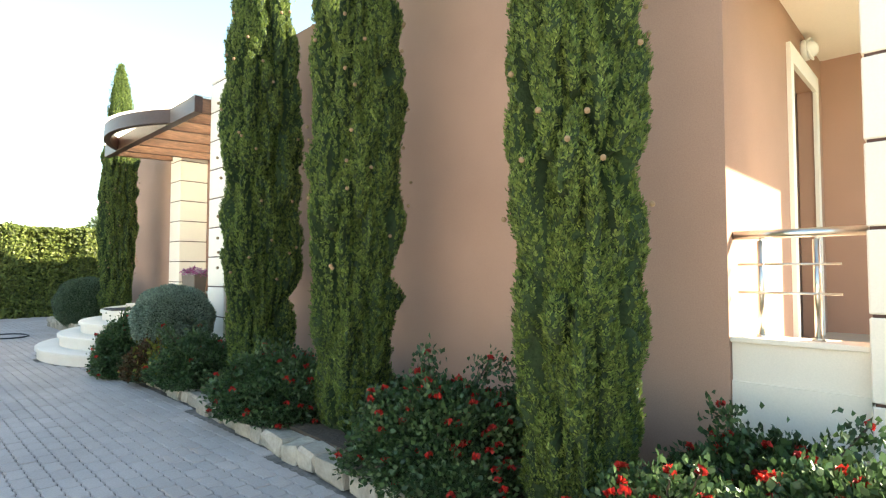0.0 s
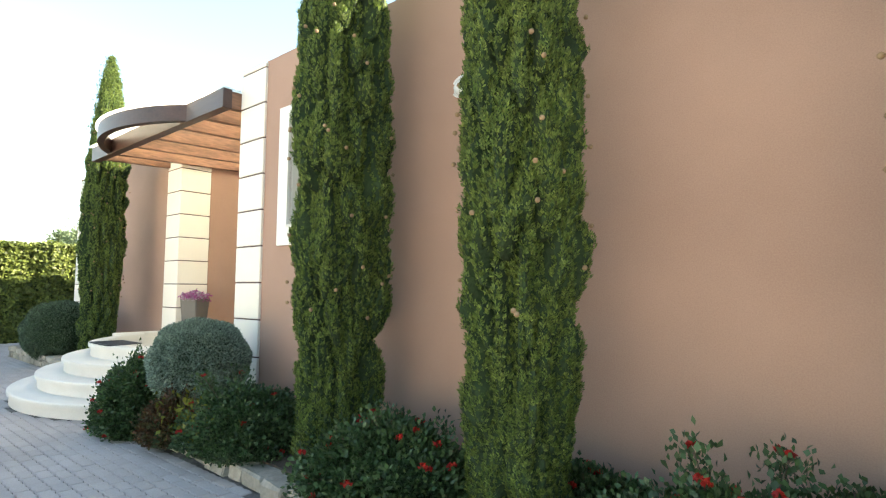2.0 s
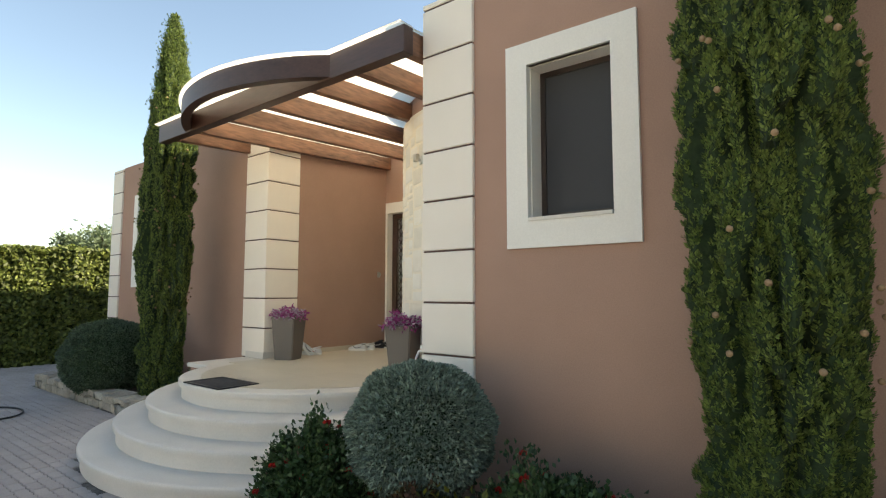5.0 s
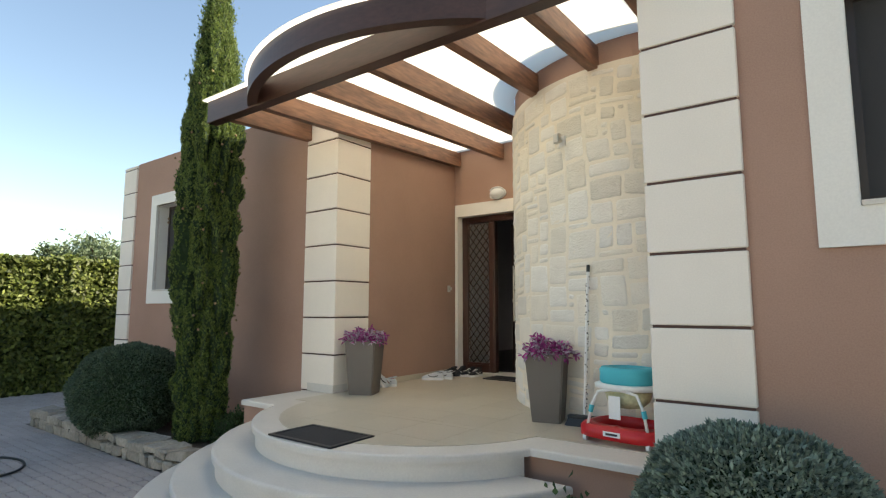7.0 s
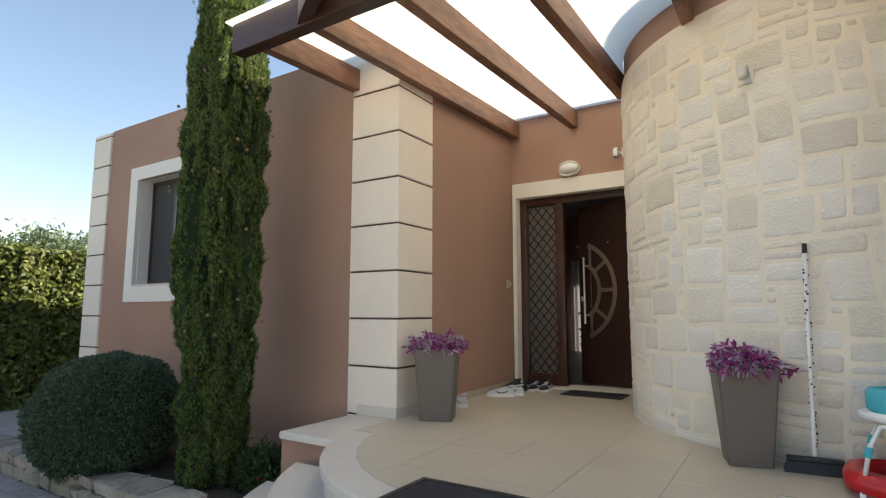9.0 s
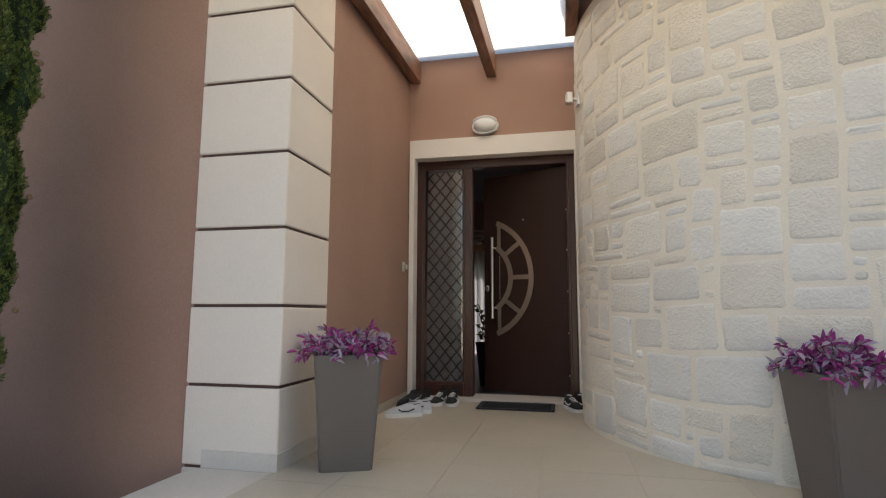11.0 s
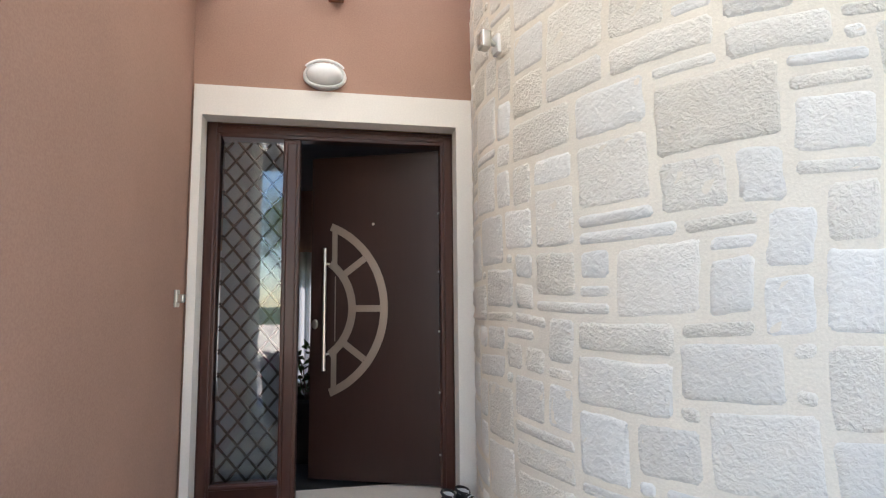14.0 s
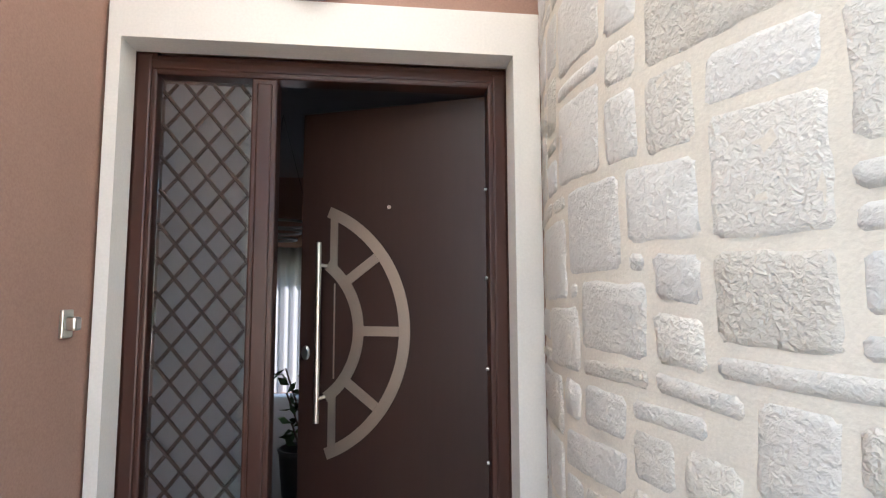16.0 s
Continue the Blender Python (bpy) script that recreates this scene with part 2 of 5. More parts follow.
SHOEPINK = material("pink_shoe_lining", (0.45, 0.22, 0.20), 0.8, vary=0.2)
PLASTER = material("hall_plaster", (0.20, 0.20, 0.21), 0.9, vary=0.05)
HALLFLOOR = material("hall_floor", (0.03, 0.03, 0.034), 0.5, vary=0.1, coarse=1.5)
BARK = material("bark", (0.10, 0.07, 0.05), 0.95, vary=0.3, fine=40, coarse=6, bump=1.0, bump_dist=0.01)
CYPRESS = leaf_material("cypress_foliage", (0.030, 0.072, 0.014), (0.20, 0.25, 0.062), rough=0.6, spread=0.5, through_light=0.4, clump=9.0)
# solid plant cores: the shade inside the foliage is put into this dark green
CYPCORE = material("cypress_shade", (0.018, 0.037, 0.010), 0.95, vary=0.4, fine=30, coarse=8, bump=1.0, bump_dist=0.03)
CONE = material("cypress_cone", (0.27, 0.175, 0.095), 0.8, vary=0.25, fine=80)
ROSELEAF = leaf_material("rose_leaf", (0.018, 0.046, 0.017), (0.075, 0.125, 0.045), rough=0.38, spread=0.4)
YELLEAF = leaf_material("young_leaf", (0.10, 0.13, 0.02), (0.22, 0.20, 0.03), spread=0.4)
REDLEAF = leaf_material("reddish_leaf", (0.10, 0.022, 0.012), (0.05, 0.06, 0.02), spread=0.4)
GREYLEAF = leaf_material("grey_green_leaf", (0.09, 0.14, 0.10), (0.27, 0.33, 0.26), spread=0.45, through_light=0.12)
# for the left ball shrub: the shade of its corner is put into the colour
SHADEDLEAF = leaf_material("shaded_clipped_leaf", (0.05, 0.085, 0.05), (0.12, 0.165, 0.10), spread=0.4, through_light=0.12)
HEDGELEAF = leaf_material("hedge_leaf", (0.024, 0.05, 0.010), (0.19, 0.22, 0.048), spread=0.5, through_light=0.35)
OLIVELEAF = leaf_material("olive_leaf", (0.11, 0.15, 0.08), (0.2, 0.25, 0.14), spread=0.4)
PETAL = leaf_material("red_petal", (0.36, 0.010, 0.010), (0.50, 0.035, 0.025), spread=0.35)
PURPLE = leaf_material("purple_leaf", (0.30, 0.03, 0.20), (0.42, 0.08, 0.30), rough=0.45, spread=0.4)
SILVER = leaf_material("silver_purple_leaf", (0.34, 0.27, 0.36), (0.52, 0.44, 0.52), rough=0.4, spread=0.35)

# ---- mesh helpers ----


def bm_object(name, bm, mat, parent=None, smooth=False):
    me = bpy.data.meshes.new(name)
    bm.normal_update()
    bm.to_mesh(me)
    bm.free()
    me.materials.append(mat)
    if smooth:
        me.polygons.foreach_set("use_smooth", [True] * len(me.polygons))
    ob = new(name, me)
    if parent is not None:
        ob.parent = parent
    return ob


def part(name, bm, mat, parent, label="", smooth=False):
    ob = bm_object(name, bm, mat, parent, smooth)
    if label:
        ob["label"] = label
    return ob


def thing(name, at, label, category, group="", rz=0.0):
    e = new(name)
    e.matrix_basis = pose(*at, 0, 0, rz)
    return tagged(e, label, category, group)


def box(bm, x0, x1, y0, y1, z0, z1, bevel=0.0, segs=2):
    m = Matrix.LocRotScale(((x0 + x1) / 2, (y0 + y1) / 2, (z0 + z1) / 2), None, (x1 - x0, y1 - y0, z1 - z0))
    r = bmesh.ops.create_cube(bm, size=1, matrix=m)
    if bevel:
        es = list({e for v in r["verts"] for e in v.link_edges})
        bmesh.ops.bevel(bm, geom=es, offset=bevel, segments=segs, affect="EDGES", profile=0.5)
    return bm


def boxes(*dims, bevel=0.0):
    bm = bmesh.new()
    for d in dims:
        box(bm, *d, bevel=bevel)
    return bm


def rod(bm, a, b, r0, r1=None, sides=12):
    a, b = Vector(a), Vector(b)
    d = b - a
    m = Matrix.Translation((a + b) / 2) @ d.to_track_quat("Z", "Y").to_matrix().to_4x4()
    bmesh.ops.create_cone(bm, cap_ends=True, segments=sides, radius1=r0, radius2=r0 if r1 is None else r1, depth=d.length, matrix=m)
    return bm


def prism(bm, outline, z0, z1, bevel=0.0, segs=3):
    """A slab over an outline of (x, y), with its top edge rounded."""
    lo = [bm.verts.new((x, y, z0)) for x, y in outline]
    hi = [bm.verts.new((x, y, z1)) for x, y in outline]
    k = len(outline)
    bm.faces.new(lo[::-1])
    top = bm.faces.new(hi)
    for i in range(k):
        bm.faces.new((lo[i], lo[(i + 1) % k], hi[(i + 1) % k], hi[i]))
    bm.normal_update()
    if bevel:
        bmesh.ops.bevel(bm, geom=list(top.edges), offset=bevel, segments=segs, affect="EDGES", profile=0.5)
    return bm


def lathe(bm, profile, steps=24, at=(0, 0, 0)):
    rings = []
    for r, z in profile:
        rings.append([bm.verts.new((at[0] + r * math.cos(2 * math.pi * i / steps), at[1] + r * math.sin(2 * math.pi * i / steps), at[2] + z)) for i in range(steps)])
    for a, b in zip(rings, rings[1:]):
        for i in range(steps):
            bm.faces.new((a[i], a[(i + 1) % steps], b[(i + 1) % steps], b[i]))
    bm.faces.new(rings[0][::-1])
    bm.faces.new(rings[-1])
    return bm


def tube(bm, pts, r, sides=8):
    """A bent round bar through the points."""
    pts = [Vector(p) for p in pts]
    rings = []
    for i, p in enumerate(pts):
        d = (pts[min(i + 1, len(pts) - 1)] - pts[max(i - 1, 0)]).normalized()
        q = d.to_track_quat("Z", "Y")
        rings.append([bm.verts.new(p + q @ Vector((r * math.cos(2 * math.pi * k / sides), r * math.sin(2 * math.pi * k / sides), 0))) for k in range(sides)])
    for a, b in zip(rings, rings[1:]):
        for k in range(sides):
            bm.faces.new((a[k], a[(k + 1) % sides], b[(k + 1) % sides], b[k]))
    bm.faces.new(rings[0][::-1])
    bm.faces.new(rings[-1])
    return bm


def quads_object(name, verts, mat, parent=None, label=""):
    """One mesh of separate four-sided leaves; verts has shape (n, 4, 3)."""
    n = len(verts)
    me = bpy.data.meshes.new(name)
    me.vertices.add(4 * n)
    me.vertices.foreach_set("co", np.ascontiguousarray(verts, dtype=np.float32).ravel())
    me.loops.add(4 * n)
    me.loops.foreach_set("vertex_index", np.arange(4 * n, dtype=np.int32))
    me.polygons.add(n)
    me.polygons.foreach_set("loop_start", np.arange(0, 4 * n, 4, dtype=np.int32))
    me.update(calc_edges=True)
    me.materials.append(mat)
    ob = new(name, me)
    if parent is not None:
        ob.parent = parent
    if label:
        ob["label"] = label
    return ob


def leaves(at, way, length, width, rng, fold=0.25):
    """Leaf blades at the points, pointing along way, turned at random about it."""
    n = len(at)
    way = way / (np.linalg.norm(way, axis=1, keepdims=True) + 1e-9)
    side = np.cross(way, rng.normal(size=(n, 3)))
    side /= np.linalg.norm(side, axis=1, keepdims=True) + 1e-9
    up = np.cross(side, way)
    ln = (length * rng.uniform(0.7, 1.3, n))[:, None]
    wd = (width * rng.uniform(0.7, 1.3, n))[:, None]
    mid = at + way * ln * 0.5
    return np.stack([at, mid + side * wd * 0.5 + up * wd * fold, at + way * ln, mid - side * wd * 0.5 + up * wd * fold], axis=1)


def unit(rng, n):
    v = rng.normal(size=(n, 3))
    return v / np.linalg.norm(v, axis=1, keepdims=True)

# ---- setting: ground, house, entry ----
FLOOR = 0.68
ROOF = 3.95


def setting(name, bm, mat, label, category, smooth=False):
    return tagged(bm_object(name, bm, mat, None, smooth), label, category, kind="structure")


setting("ground", boxes((-400, 400, -400, 400, -0.6, -0.05)), LAWN, "dry open ground reaching to the horizon", "ground")
setting("driveway", boxes((-18.9, 6, -3.3, 3.2, -0.04, -0.012), (-18.9, -15.76, 3.2, 12.2, -0.04, -0.012)), JOINT, "bedding and joints under grey block paving", "driveway")

# out of view; added as a pale reflector that lifts the front walls
setting("yard", boxes((-18.9, 6, -9.15, -3.305, -0.04, -0.006)), BOUNCEPAVE, "unseen pale ground added to bounce sunlight onto the house front", "pavement")

# planting beds
bm = bmesh.new()
prism(bm, [(-7.3, 2.52), (-6.5, 2.5), (2.6, 1.94), (2.6, 3.33), (-7.3, 3.33)], -0.02, 0.13)
setting("bed_right", bm, EARTH, "dark earth of the planting bed along the wall", "ground")
setting("bed_left", boxes((-15.75, -11.62, 3.0, 4.25, -0.02, 0.16)), EARTH, "dark earth of the bed beside the steps", "ground")


def wall_with_hole(x0, x1, y0, y1, z0, z1, hx0, hx1, hz0, hz1):
    return boxes((x0, hx0, y0, y1, z0, z1), (hx1, x1, y0, y1, z0, z1), (hx0, hx1, y0, y1, z0, hz0), (hx0, hx1, y0, y1, hz1, z1))


# right wing
WIN_R = (-6.58, -5.97, 2.05, 3.17)
WIN_L = (-15.19, -14.12, 1.84, 3.18)
bm = wall_with_hole(-7.06, -0.96, 3.33, 3.6, 0, ROOF, *WIN_R)
setting("wall_front", bm, STUCCO, "long brown stucco garden front of the house", "wall")
setting("wall_east", boxes((-1.21, -0.96, 3.6, 4.95, 0, ROOF), (-1.21, -0.96, 5.9, 6.3, 0, ROOF), (-1.21, -0.96, 4.95, 5.9, 0, 0.7), (-1.21, -0.96, 4.95, 5.9, 2.9, ROOF)), STUCCO, "brown stucco side wall inside the porch", "wall")
setting("wall_porch_back", boxes((-1.21, 0.58, 6.3, 6.55, 0, ROOF)), STUCCO, "brown stucco back wall of the porch", "wall")
setting("wall_far_east", boxes((0.33, 0.58, 6.55, 12, 0, ROOF)), STUCCO, "plain brown stucco wall", "wall")
setting("wall_north", wall_with_hole(-16.35, 0.58, 12.0, 12.25, 0, ROOF, -12.05, -10.4, 0.7, 2.4), STUCCO, "plain brown stucco rear wall", "wall")
setting("wall_west", boxes((-16.33, -16.1, 4.52, 12.0, 0, ROOF)), STUCCO, "brown stucco end wall of the house", "wall")
# left wing
setting("wall_front_left", wall_with_hole(-15.93, -11.605, 4.25, 4.52, 0, ROOF, *WIN_L), STUCCO, "brown stucco front beside the entry", "wall")
setting("wall_recess_left", boxes((-11.38, -11.12, 4.76, 6.53, 0, ROOF)), STUCCO, "brown stucco side wall of the entry recess", "wall")
setting("wall_recess_right", boxes((-7.57, -7.3, 3.82, 4.95, 0, ROOF)), STUCCO, "brown stucco side wall of the entry recess", "wall")
# door wall
DX0, DX1, DZ1 = -11.06, -9.605, 2.885
setting("wall_entry", wall_with_hole(-11.38, -9.2, 6.53, 6.8, 0.0, ROOF, DX0 - 0.03, DX1 + 0.03, 0.69, DZ1 + 0.03), STUCCO, "brown stucco wall round the entrance door", "wall")
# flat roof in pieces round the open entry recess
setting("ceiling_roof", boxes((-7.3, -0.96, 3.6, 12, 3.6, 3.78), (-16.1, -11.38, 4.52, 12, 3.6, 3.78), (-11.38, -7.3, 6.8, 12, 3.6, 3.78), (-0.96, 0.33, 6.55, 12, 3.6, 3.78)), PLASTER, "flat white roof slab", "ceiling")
setting("ceiling_porch", boxes((-0.96, 0.58, 3.36, 6.3, 3.28, ROOF)), CREAM, "cream ceiling slab over the side porch", "ceiling")
setting("floor_porch", boxes((-0.96, 0.58, 3.5, 6.3, 0.0, 0.72)), TILE, "beige tiled porch floor", "floor")

# stone tower
TC, TR = Vector((-8.02, 5.92)), 1.58


def arc(cx, cy, r, a0, a1, n):
    return [(cx + r * math.cos(radians(a0 + (a1 - a0) * i / n)), cy + r * math.sin(radians(a0 + (a1 - a0) * i / n))) for i in range(n + 1)]


def ring_wall(r0, r1, a0, a1, z0, z1, n=48):
    bm = bmesh.new()
    prism(bm, arc(TC.x, TC.y, r1, a0, a1, n) + arc(TC.x, TC.y, r0, a1, a0, n), z0, z1)
    return bm


tower = setting("wall_tower", ring_wall(TR - 0.25, TR - 0.0005, 150, 296, 0.0, 3.56), MORTAR, "rounded entry wall of pale rubble stone in cream mortar", "wall")
setting("wall_tower_band", ring_wall(TR - 0.25, TR - 0.03, 150, 296, 3.56, ROOF), STUCCO, "brown stucco band above the stone wall", "wall")
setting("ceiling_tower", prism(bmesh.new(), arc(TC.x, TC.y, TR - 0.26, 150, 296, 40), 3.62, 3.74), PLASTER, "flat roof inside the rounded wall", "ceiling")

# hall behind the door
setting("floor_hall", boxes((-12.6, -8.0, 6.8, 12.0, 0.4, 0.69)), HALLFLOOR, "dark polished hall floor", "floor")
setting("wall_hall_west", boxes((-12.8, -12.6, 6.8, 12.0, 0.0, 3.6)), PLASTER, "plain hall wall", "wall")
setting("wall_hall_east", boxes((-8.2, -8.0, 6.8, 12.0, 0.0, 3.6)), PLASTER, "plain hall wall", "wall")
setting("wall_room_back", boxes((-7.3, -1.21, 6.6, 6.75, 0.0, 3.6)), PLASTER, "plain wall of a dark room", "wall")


# quoin pillars: blocks with dark joints
def quoin(name, x0, x1, y0, y1, z_top, label, base=0.0, turn_up=True):
    core = setting(name, boxes((x0 + 0.012, x1 - 0.012, y0 + 0.012, y1 - 0.002, 0.0, z_top - 0.03)), GROOVE, label, "pillar")
    z = FLOOR + 0.4 - 0.8
    while z < z_top:
        a, b = max(z + 0.008, base), min(z + 0.4 - 0.008, z_top)
        if b - a > 0.03:
            bm = bmesh.new()
            box(bm, x0, x1, y0, y1, a, b, bevel=0.006, segs=1)
            part("block", bm, CREAM, core)
        z += 0.4
    return core


quoin("pillar_right", -7.545, -7.045, 3.30, 3.82, 3.93, "cream quoin pillar with thin brown joints")
quoin("pillar_left", -11.622, -11.095, 4.22, 4.745, 3.93, "cream quoin pillar with thin brown joints")
quoin("pillar_far", -16.35, -15.92, 4.22, 4.54, 3.93, "cream quoin corner with thin brown joints")
quoin("pillar_porch", -0.36, -0.08, 3.28, 3.66, 3.28, "cream quoin pillar of the side porch")

# porch parapet and plinth line
par = setting("porch_parapet", boxes((-0.955, -0.365, 3.36, 3.5, 0.0, 0.905), (-0.955, -0.365, 3.345, 3.36, 0.0, 0.70)), CREAM, "low cream parapet under the steel rail", "wall")
cap = bmesh.new()
box(cap, -0.958, -0.362, 3.335, 3.52, 0.905, 0.935, bevel=0.006)
part("coping", cap, CREAM, par)


# ---- entry platform and round steps ----
CX, CY = -9.70, 4.08
steps = thing("entry_steps", (CX, CY, 0), "four half-round pale stone steps up to the door", "steps")


def step_outline(r, back, n=72):
    a = math.degrees(math.asin(min(1, (CY - back) / r)))
    return [(x - CX, y - CY) for x, y in arc(CX, CY, r, 180 + a, 360 - a, n)]


for i, r in enumerate((2.31, 2.04, 1.77)):
    top = 0.17 * (i + 1)
    bm = bmesh.new()
    prism(bm, step_outline(r - 0.03, 3.40), 0.0 if i == 0 else top - 0.17, top - 0.05)
    part("riser", bm, MARBLE, steps)
    bm = bmesh.new()
    prism(bm, step_outline(r, 3.40), top - 0.05, top, bevel=0.02)
    part("tread", bm, MARBLE, steps)

# platform body, rim and tiles
plat = setting("entry_platform", boxes((-11.6, -7.57, 3.5, 6.53, 0.0, FLOOR - 0.05)), STUCCO, "raised entry landing, brown stucco below a pale rim", "platform")


def rim_outline(grow):
    r = 1.485 + grow
    front = 3.43 - grow
    a = math.degrees(math.asin((CY - front) / r))
    return [(-11.55, front)] + arc(CX, CY, r, 180 + a, 360 - a, 60) + [(-7.56, front), (-7.56, 4.4), (-11.1, 4.4), (-11.1, 4.22), (-11.55, 4.22)]


bm = bmesh.new()
prism(bm, arc(CX, CY, 1.455, 180 + 27, 360 - 27, 60), 0.0, FLOOR - 0.05)
part("round_face", bm, MARBLE, plat)
bm = bmesh.new()
prism(bm, rim_outline(0.0), FLOOR - 0.05, FLOOR, bevel=0.014)
part("rim", bm, MARBLE, plat, "pale stone edge slab")
floor = setting("floor_entry", boxes((-11.12, -7.56, 4.4, 6.53, FLOOR - 0.05, FLOOR + 0.0022)), GROUT, "beige tiled floor of the entry landing", "floor")
setting("skirting", boxes((-11.118, -11.108, 4.75, 6.5, FLOOR, FLOOR + 0.07)), TILE, "beige tile skirting", "baseboard")
setting("pillar_skirting", boxes((-11.50, -11.085, 4.206, 4.218, FLOOR + 0.001, FLOOR + 0.085), (-11.093, -11.085, 4.218, 4.745, FLOOR + 0.005, FLOOR + 0.085)), MARBLE, "pale stone skirting round the pillar foot", "baseboard")


def clip(poly, inside, cross):
    out = []
    for i, p in enumerate(poly):
        q = poly[(i + 1) % len(poly)]
        if inside(p):
            out.append(p)
        if inside(p) != inside(q):
            out.append(cross(p, q))
    return out


def clip_line(poly, nx, ny, c):
    """Keeps the side where nx*x + ny*y <= c."""
    f = lambda p: nx * p[0] + ny * p[1] - c
    return clip(poly, lambda p: f(p) <= 0, lambda p, q: (p[0] + (q[0] - p[0]) * f(p) / (f(p) - f(q)), p[1] + (q[1] - p[1]) * f(p) / (f(p) - f(q))))


T = 0.45
for ix in range(-2, 9):
    for iy in range(0, 10):
        x0, y0 = -11.2 + ix * T, 2.75 + iy * T
        sq = [(x0, y0), (x0 + T - 0.0022, y0), (x0 + T - 0.0022, y0 + T - 0.0022), (x0, y0 + T - 0.0022)]
        sq = clip_line(sq, -1, 0, 11.108)
        sq = clip_line(sq, 1, 0, -7.57)
        sq = clip_line(sq, 0, 1, 6.5)
        pieces = [clip_line(sq, 0, -1, -3.74)] if len(sq) > 2 else []
        low = clip_line(sq, 0, 1, 3.738) if len(sq) > 2 else []
        for a in range(180, 361, 10):
            if len(low) > 2:
                low = clip_line(low, math.cos(radians(a)), math.sin(radians(a)), CX * math.cos(radians(a)) + CY * math.sin(radians(a)) + 1.27)
        pieces.append(low)
        for pc in pieces:
            if len(pc) > 2:
                bm = bmesh.new()
                prism(bm, pc, FLOOR - 0.001, FLOOR + 0.004)
                bm_object("tile", bm, TILE, floor)

# ---- doors and windows ----


def window(name, x0, x1, z0, z1, y, label, mullion=False):
    """Cream surround, dark frame, glass and a grey screen behind it."""
    w = setting(name, boxes((x0 - 0.17, x0, y - 0.025, y + 0.03, z0 - 0.185, z1 + 0.165), (x1, x1 + 0.17, y - 0.025, y + 0.03, z0 - 0.185, z1 + 0.165),
                            (x0, x1, y - 0.025, y + 0.03, z1, z1 + 0.165), (x0, x1, y - 0.025, y + 0.03, z0 - 0.185, z0)), TRIM, label, "window")
    part("reveal", boxes((x0, x0 + 0.006, y + 0.03, y + 0.22, z0, z1), (x1 - 0.006, x1, y + 0.03, y + 0.22, z0, z1), (x0 + 0.006, x1 - 0.006, y + 0.03, y + 0.22, z1 - 0.006, z1)), TRIM, w)
    part("window_sill", boxes((x0 + 0.006, x1 - 0.006, y - 0.035, y + 0.22, z0, z0 + 0.025)), MARBLE, w)
    f = 0.045
    yy = y + 0.17
    part("window_frame", boxes((x0 + 0.006, x0 + f, yy, yy + 0.05, z0 + 0.025, z1 - 0.006), (x1 - f, x1 - 0.006, yy, yy + 0.05, z0 + 0.025, z1 - 0.006),
                               (x0 + f, x1 - f, yy, yy + 0.05, z1 - f, z1 - 0.006), (x0 + f, x1 - f, yy, yy + 0.05, z0 + 0.025, z0 + f + 0.025)), DARKFRAME, w)
    mid = (x0 + x1) / 2
    if mullion:
        part("mullion", boxes((mid - 0.03, mid + 0.03, yy - 0.004, yy + 0.046, z0 + f + 0.025, z1 - f)), DARKFRAME, w)
    g = part("pane", boxes((x0 + f, x1 - f, yy + 0.036, yy + 0.042, z0 + f + 0.025, z1 - f)), GLASS, w)
    g.visible_shadow = False
    part("screen", boxes((x0 + f, x1 - f, yy + 0.012, yy + 0.014, z0 + f + 0.025, z1 - f)), SCREEN, w)
    return w


window("window_1", *WIN_R, 3.33, "window in a broad cream surround with a grey screen")
window("window_2", *WIN_L, 4.25, "window in a broad cream surround with a grey screen", mullion=True)

# entrance surround
sur = setting("door_surround", boxes((-11.105, DX0, 6.5, 6.625, FLOOR + 0.004, 3.06), (DX1, -9.5, 6.5, 6.625, FLOOR + 0.004, 3.06), (DX0, DX1, 6.5, 6.625, DZ1, 3.06)), TRIM, "cream surround of the entrance door", "trim")
setting("threshold", boxes((DX0, DX1, 6.5, 6.85, FLOOR, FLOOR + 0.025)), MARBLE, "pale stone door threshold", "trim")

door = thing("door_1", (-9.66, 6.70, FLOOR + 0.025), "brown security door standing ajar, with a latticed sidelight", "door")
door["kind"] = "structure"


def moulded(bm, x0, x1, y0, y1, z0, z1):
    box(bm, x0, x1, y0, y1, z0, z1, bevel=0.008)


ox, oy, oz = door.matrix_basis.translation
bm = bmesh.new()
for d in ((DX0 - 0.02, DX0 + 0.075, FLOOR + 0.025, DZ1 + 0.02), (DX1 - 0.075, DX1 + 0.02, FLOOR + 0.025, DZ1), (-10.63, -10.53, FLOOR + 0.025, DZ1 - 0.08)):
    moulded(bm, d[0] - ox, d[1] - ox, 6.64 - oy, 6.73 - oy, d[2] - oz, d[3] - oz)
    moulded(bm, d[0] + 0.02 - ox, d[1] - 0.02 - ox, 6.632 - oy, 6.65 - oy, d[2] - oz, d[3] - 0.02 - oz)
moulded(bm, DX0 + 0.07 - ox, DX1 - 0.07 - ox, 6.64 - oy, 6.73 - oy, DZ1 - 0.08 - oz, DZ1 - oz)
moulded(bm, DX0 + 0.05 - ox, DX1 - 0.05 - ox, 6.634 - oy, 6.65 - oy, DZ1 - 0.06 - oz, DZ1 - 0.02 - oz)
moulded(bm, DX0 + 0.07 - ox, -10.62 - ox, 6.625 - oy, 6.705 - oy, 0, 0.13)
moulded(bm, DX0 + 0.07 - ox, -10.62 - ox, 6.615 - oy, 6.65 - oy, 0.1, 0.125)
part("door_frame", bm, FRAMEBROWN, door, "moulded brown frame")
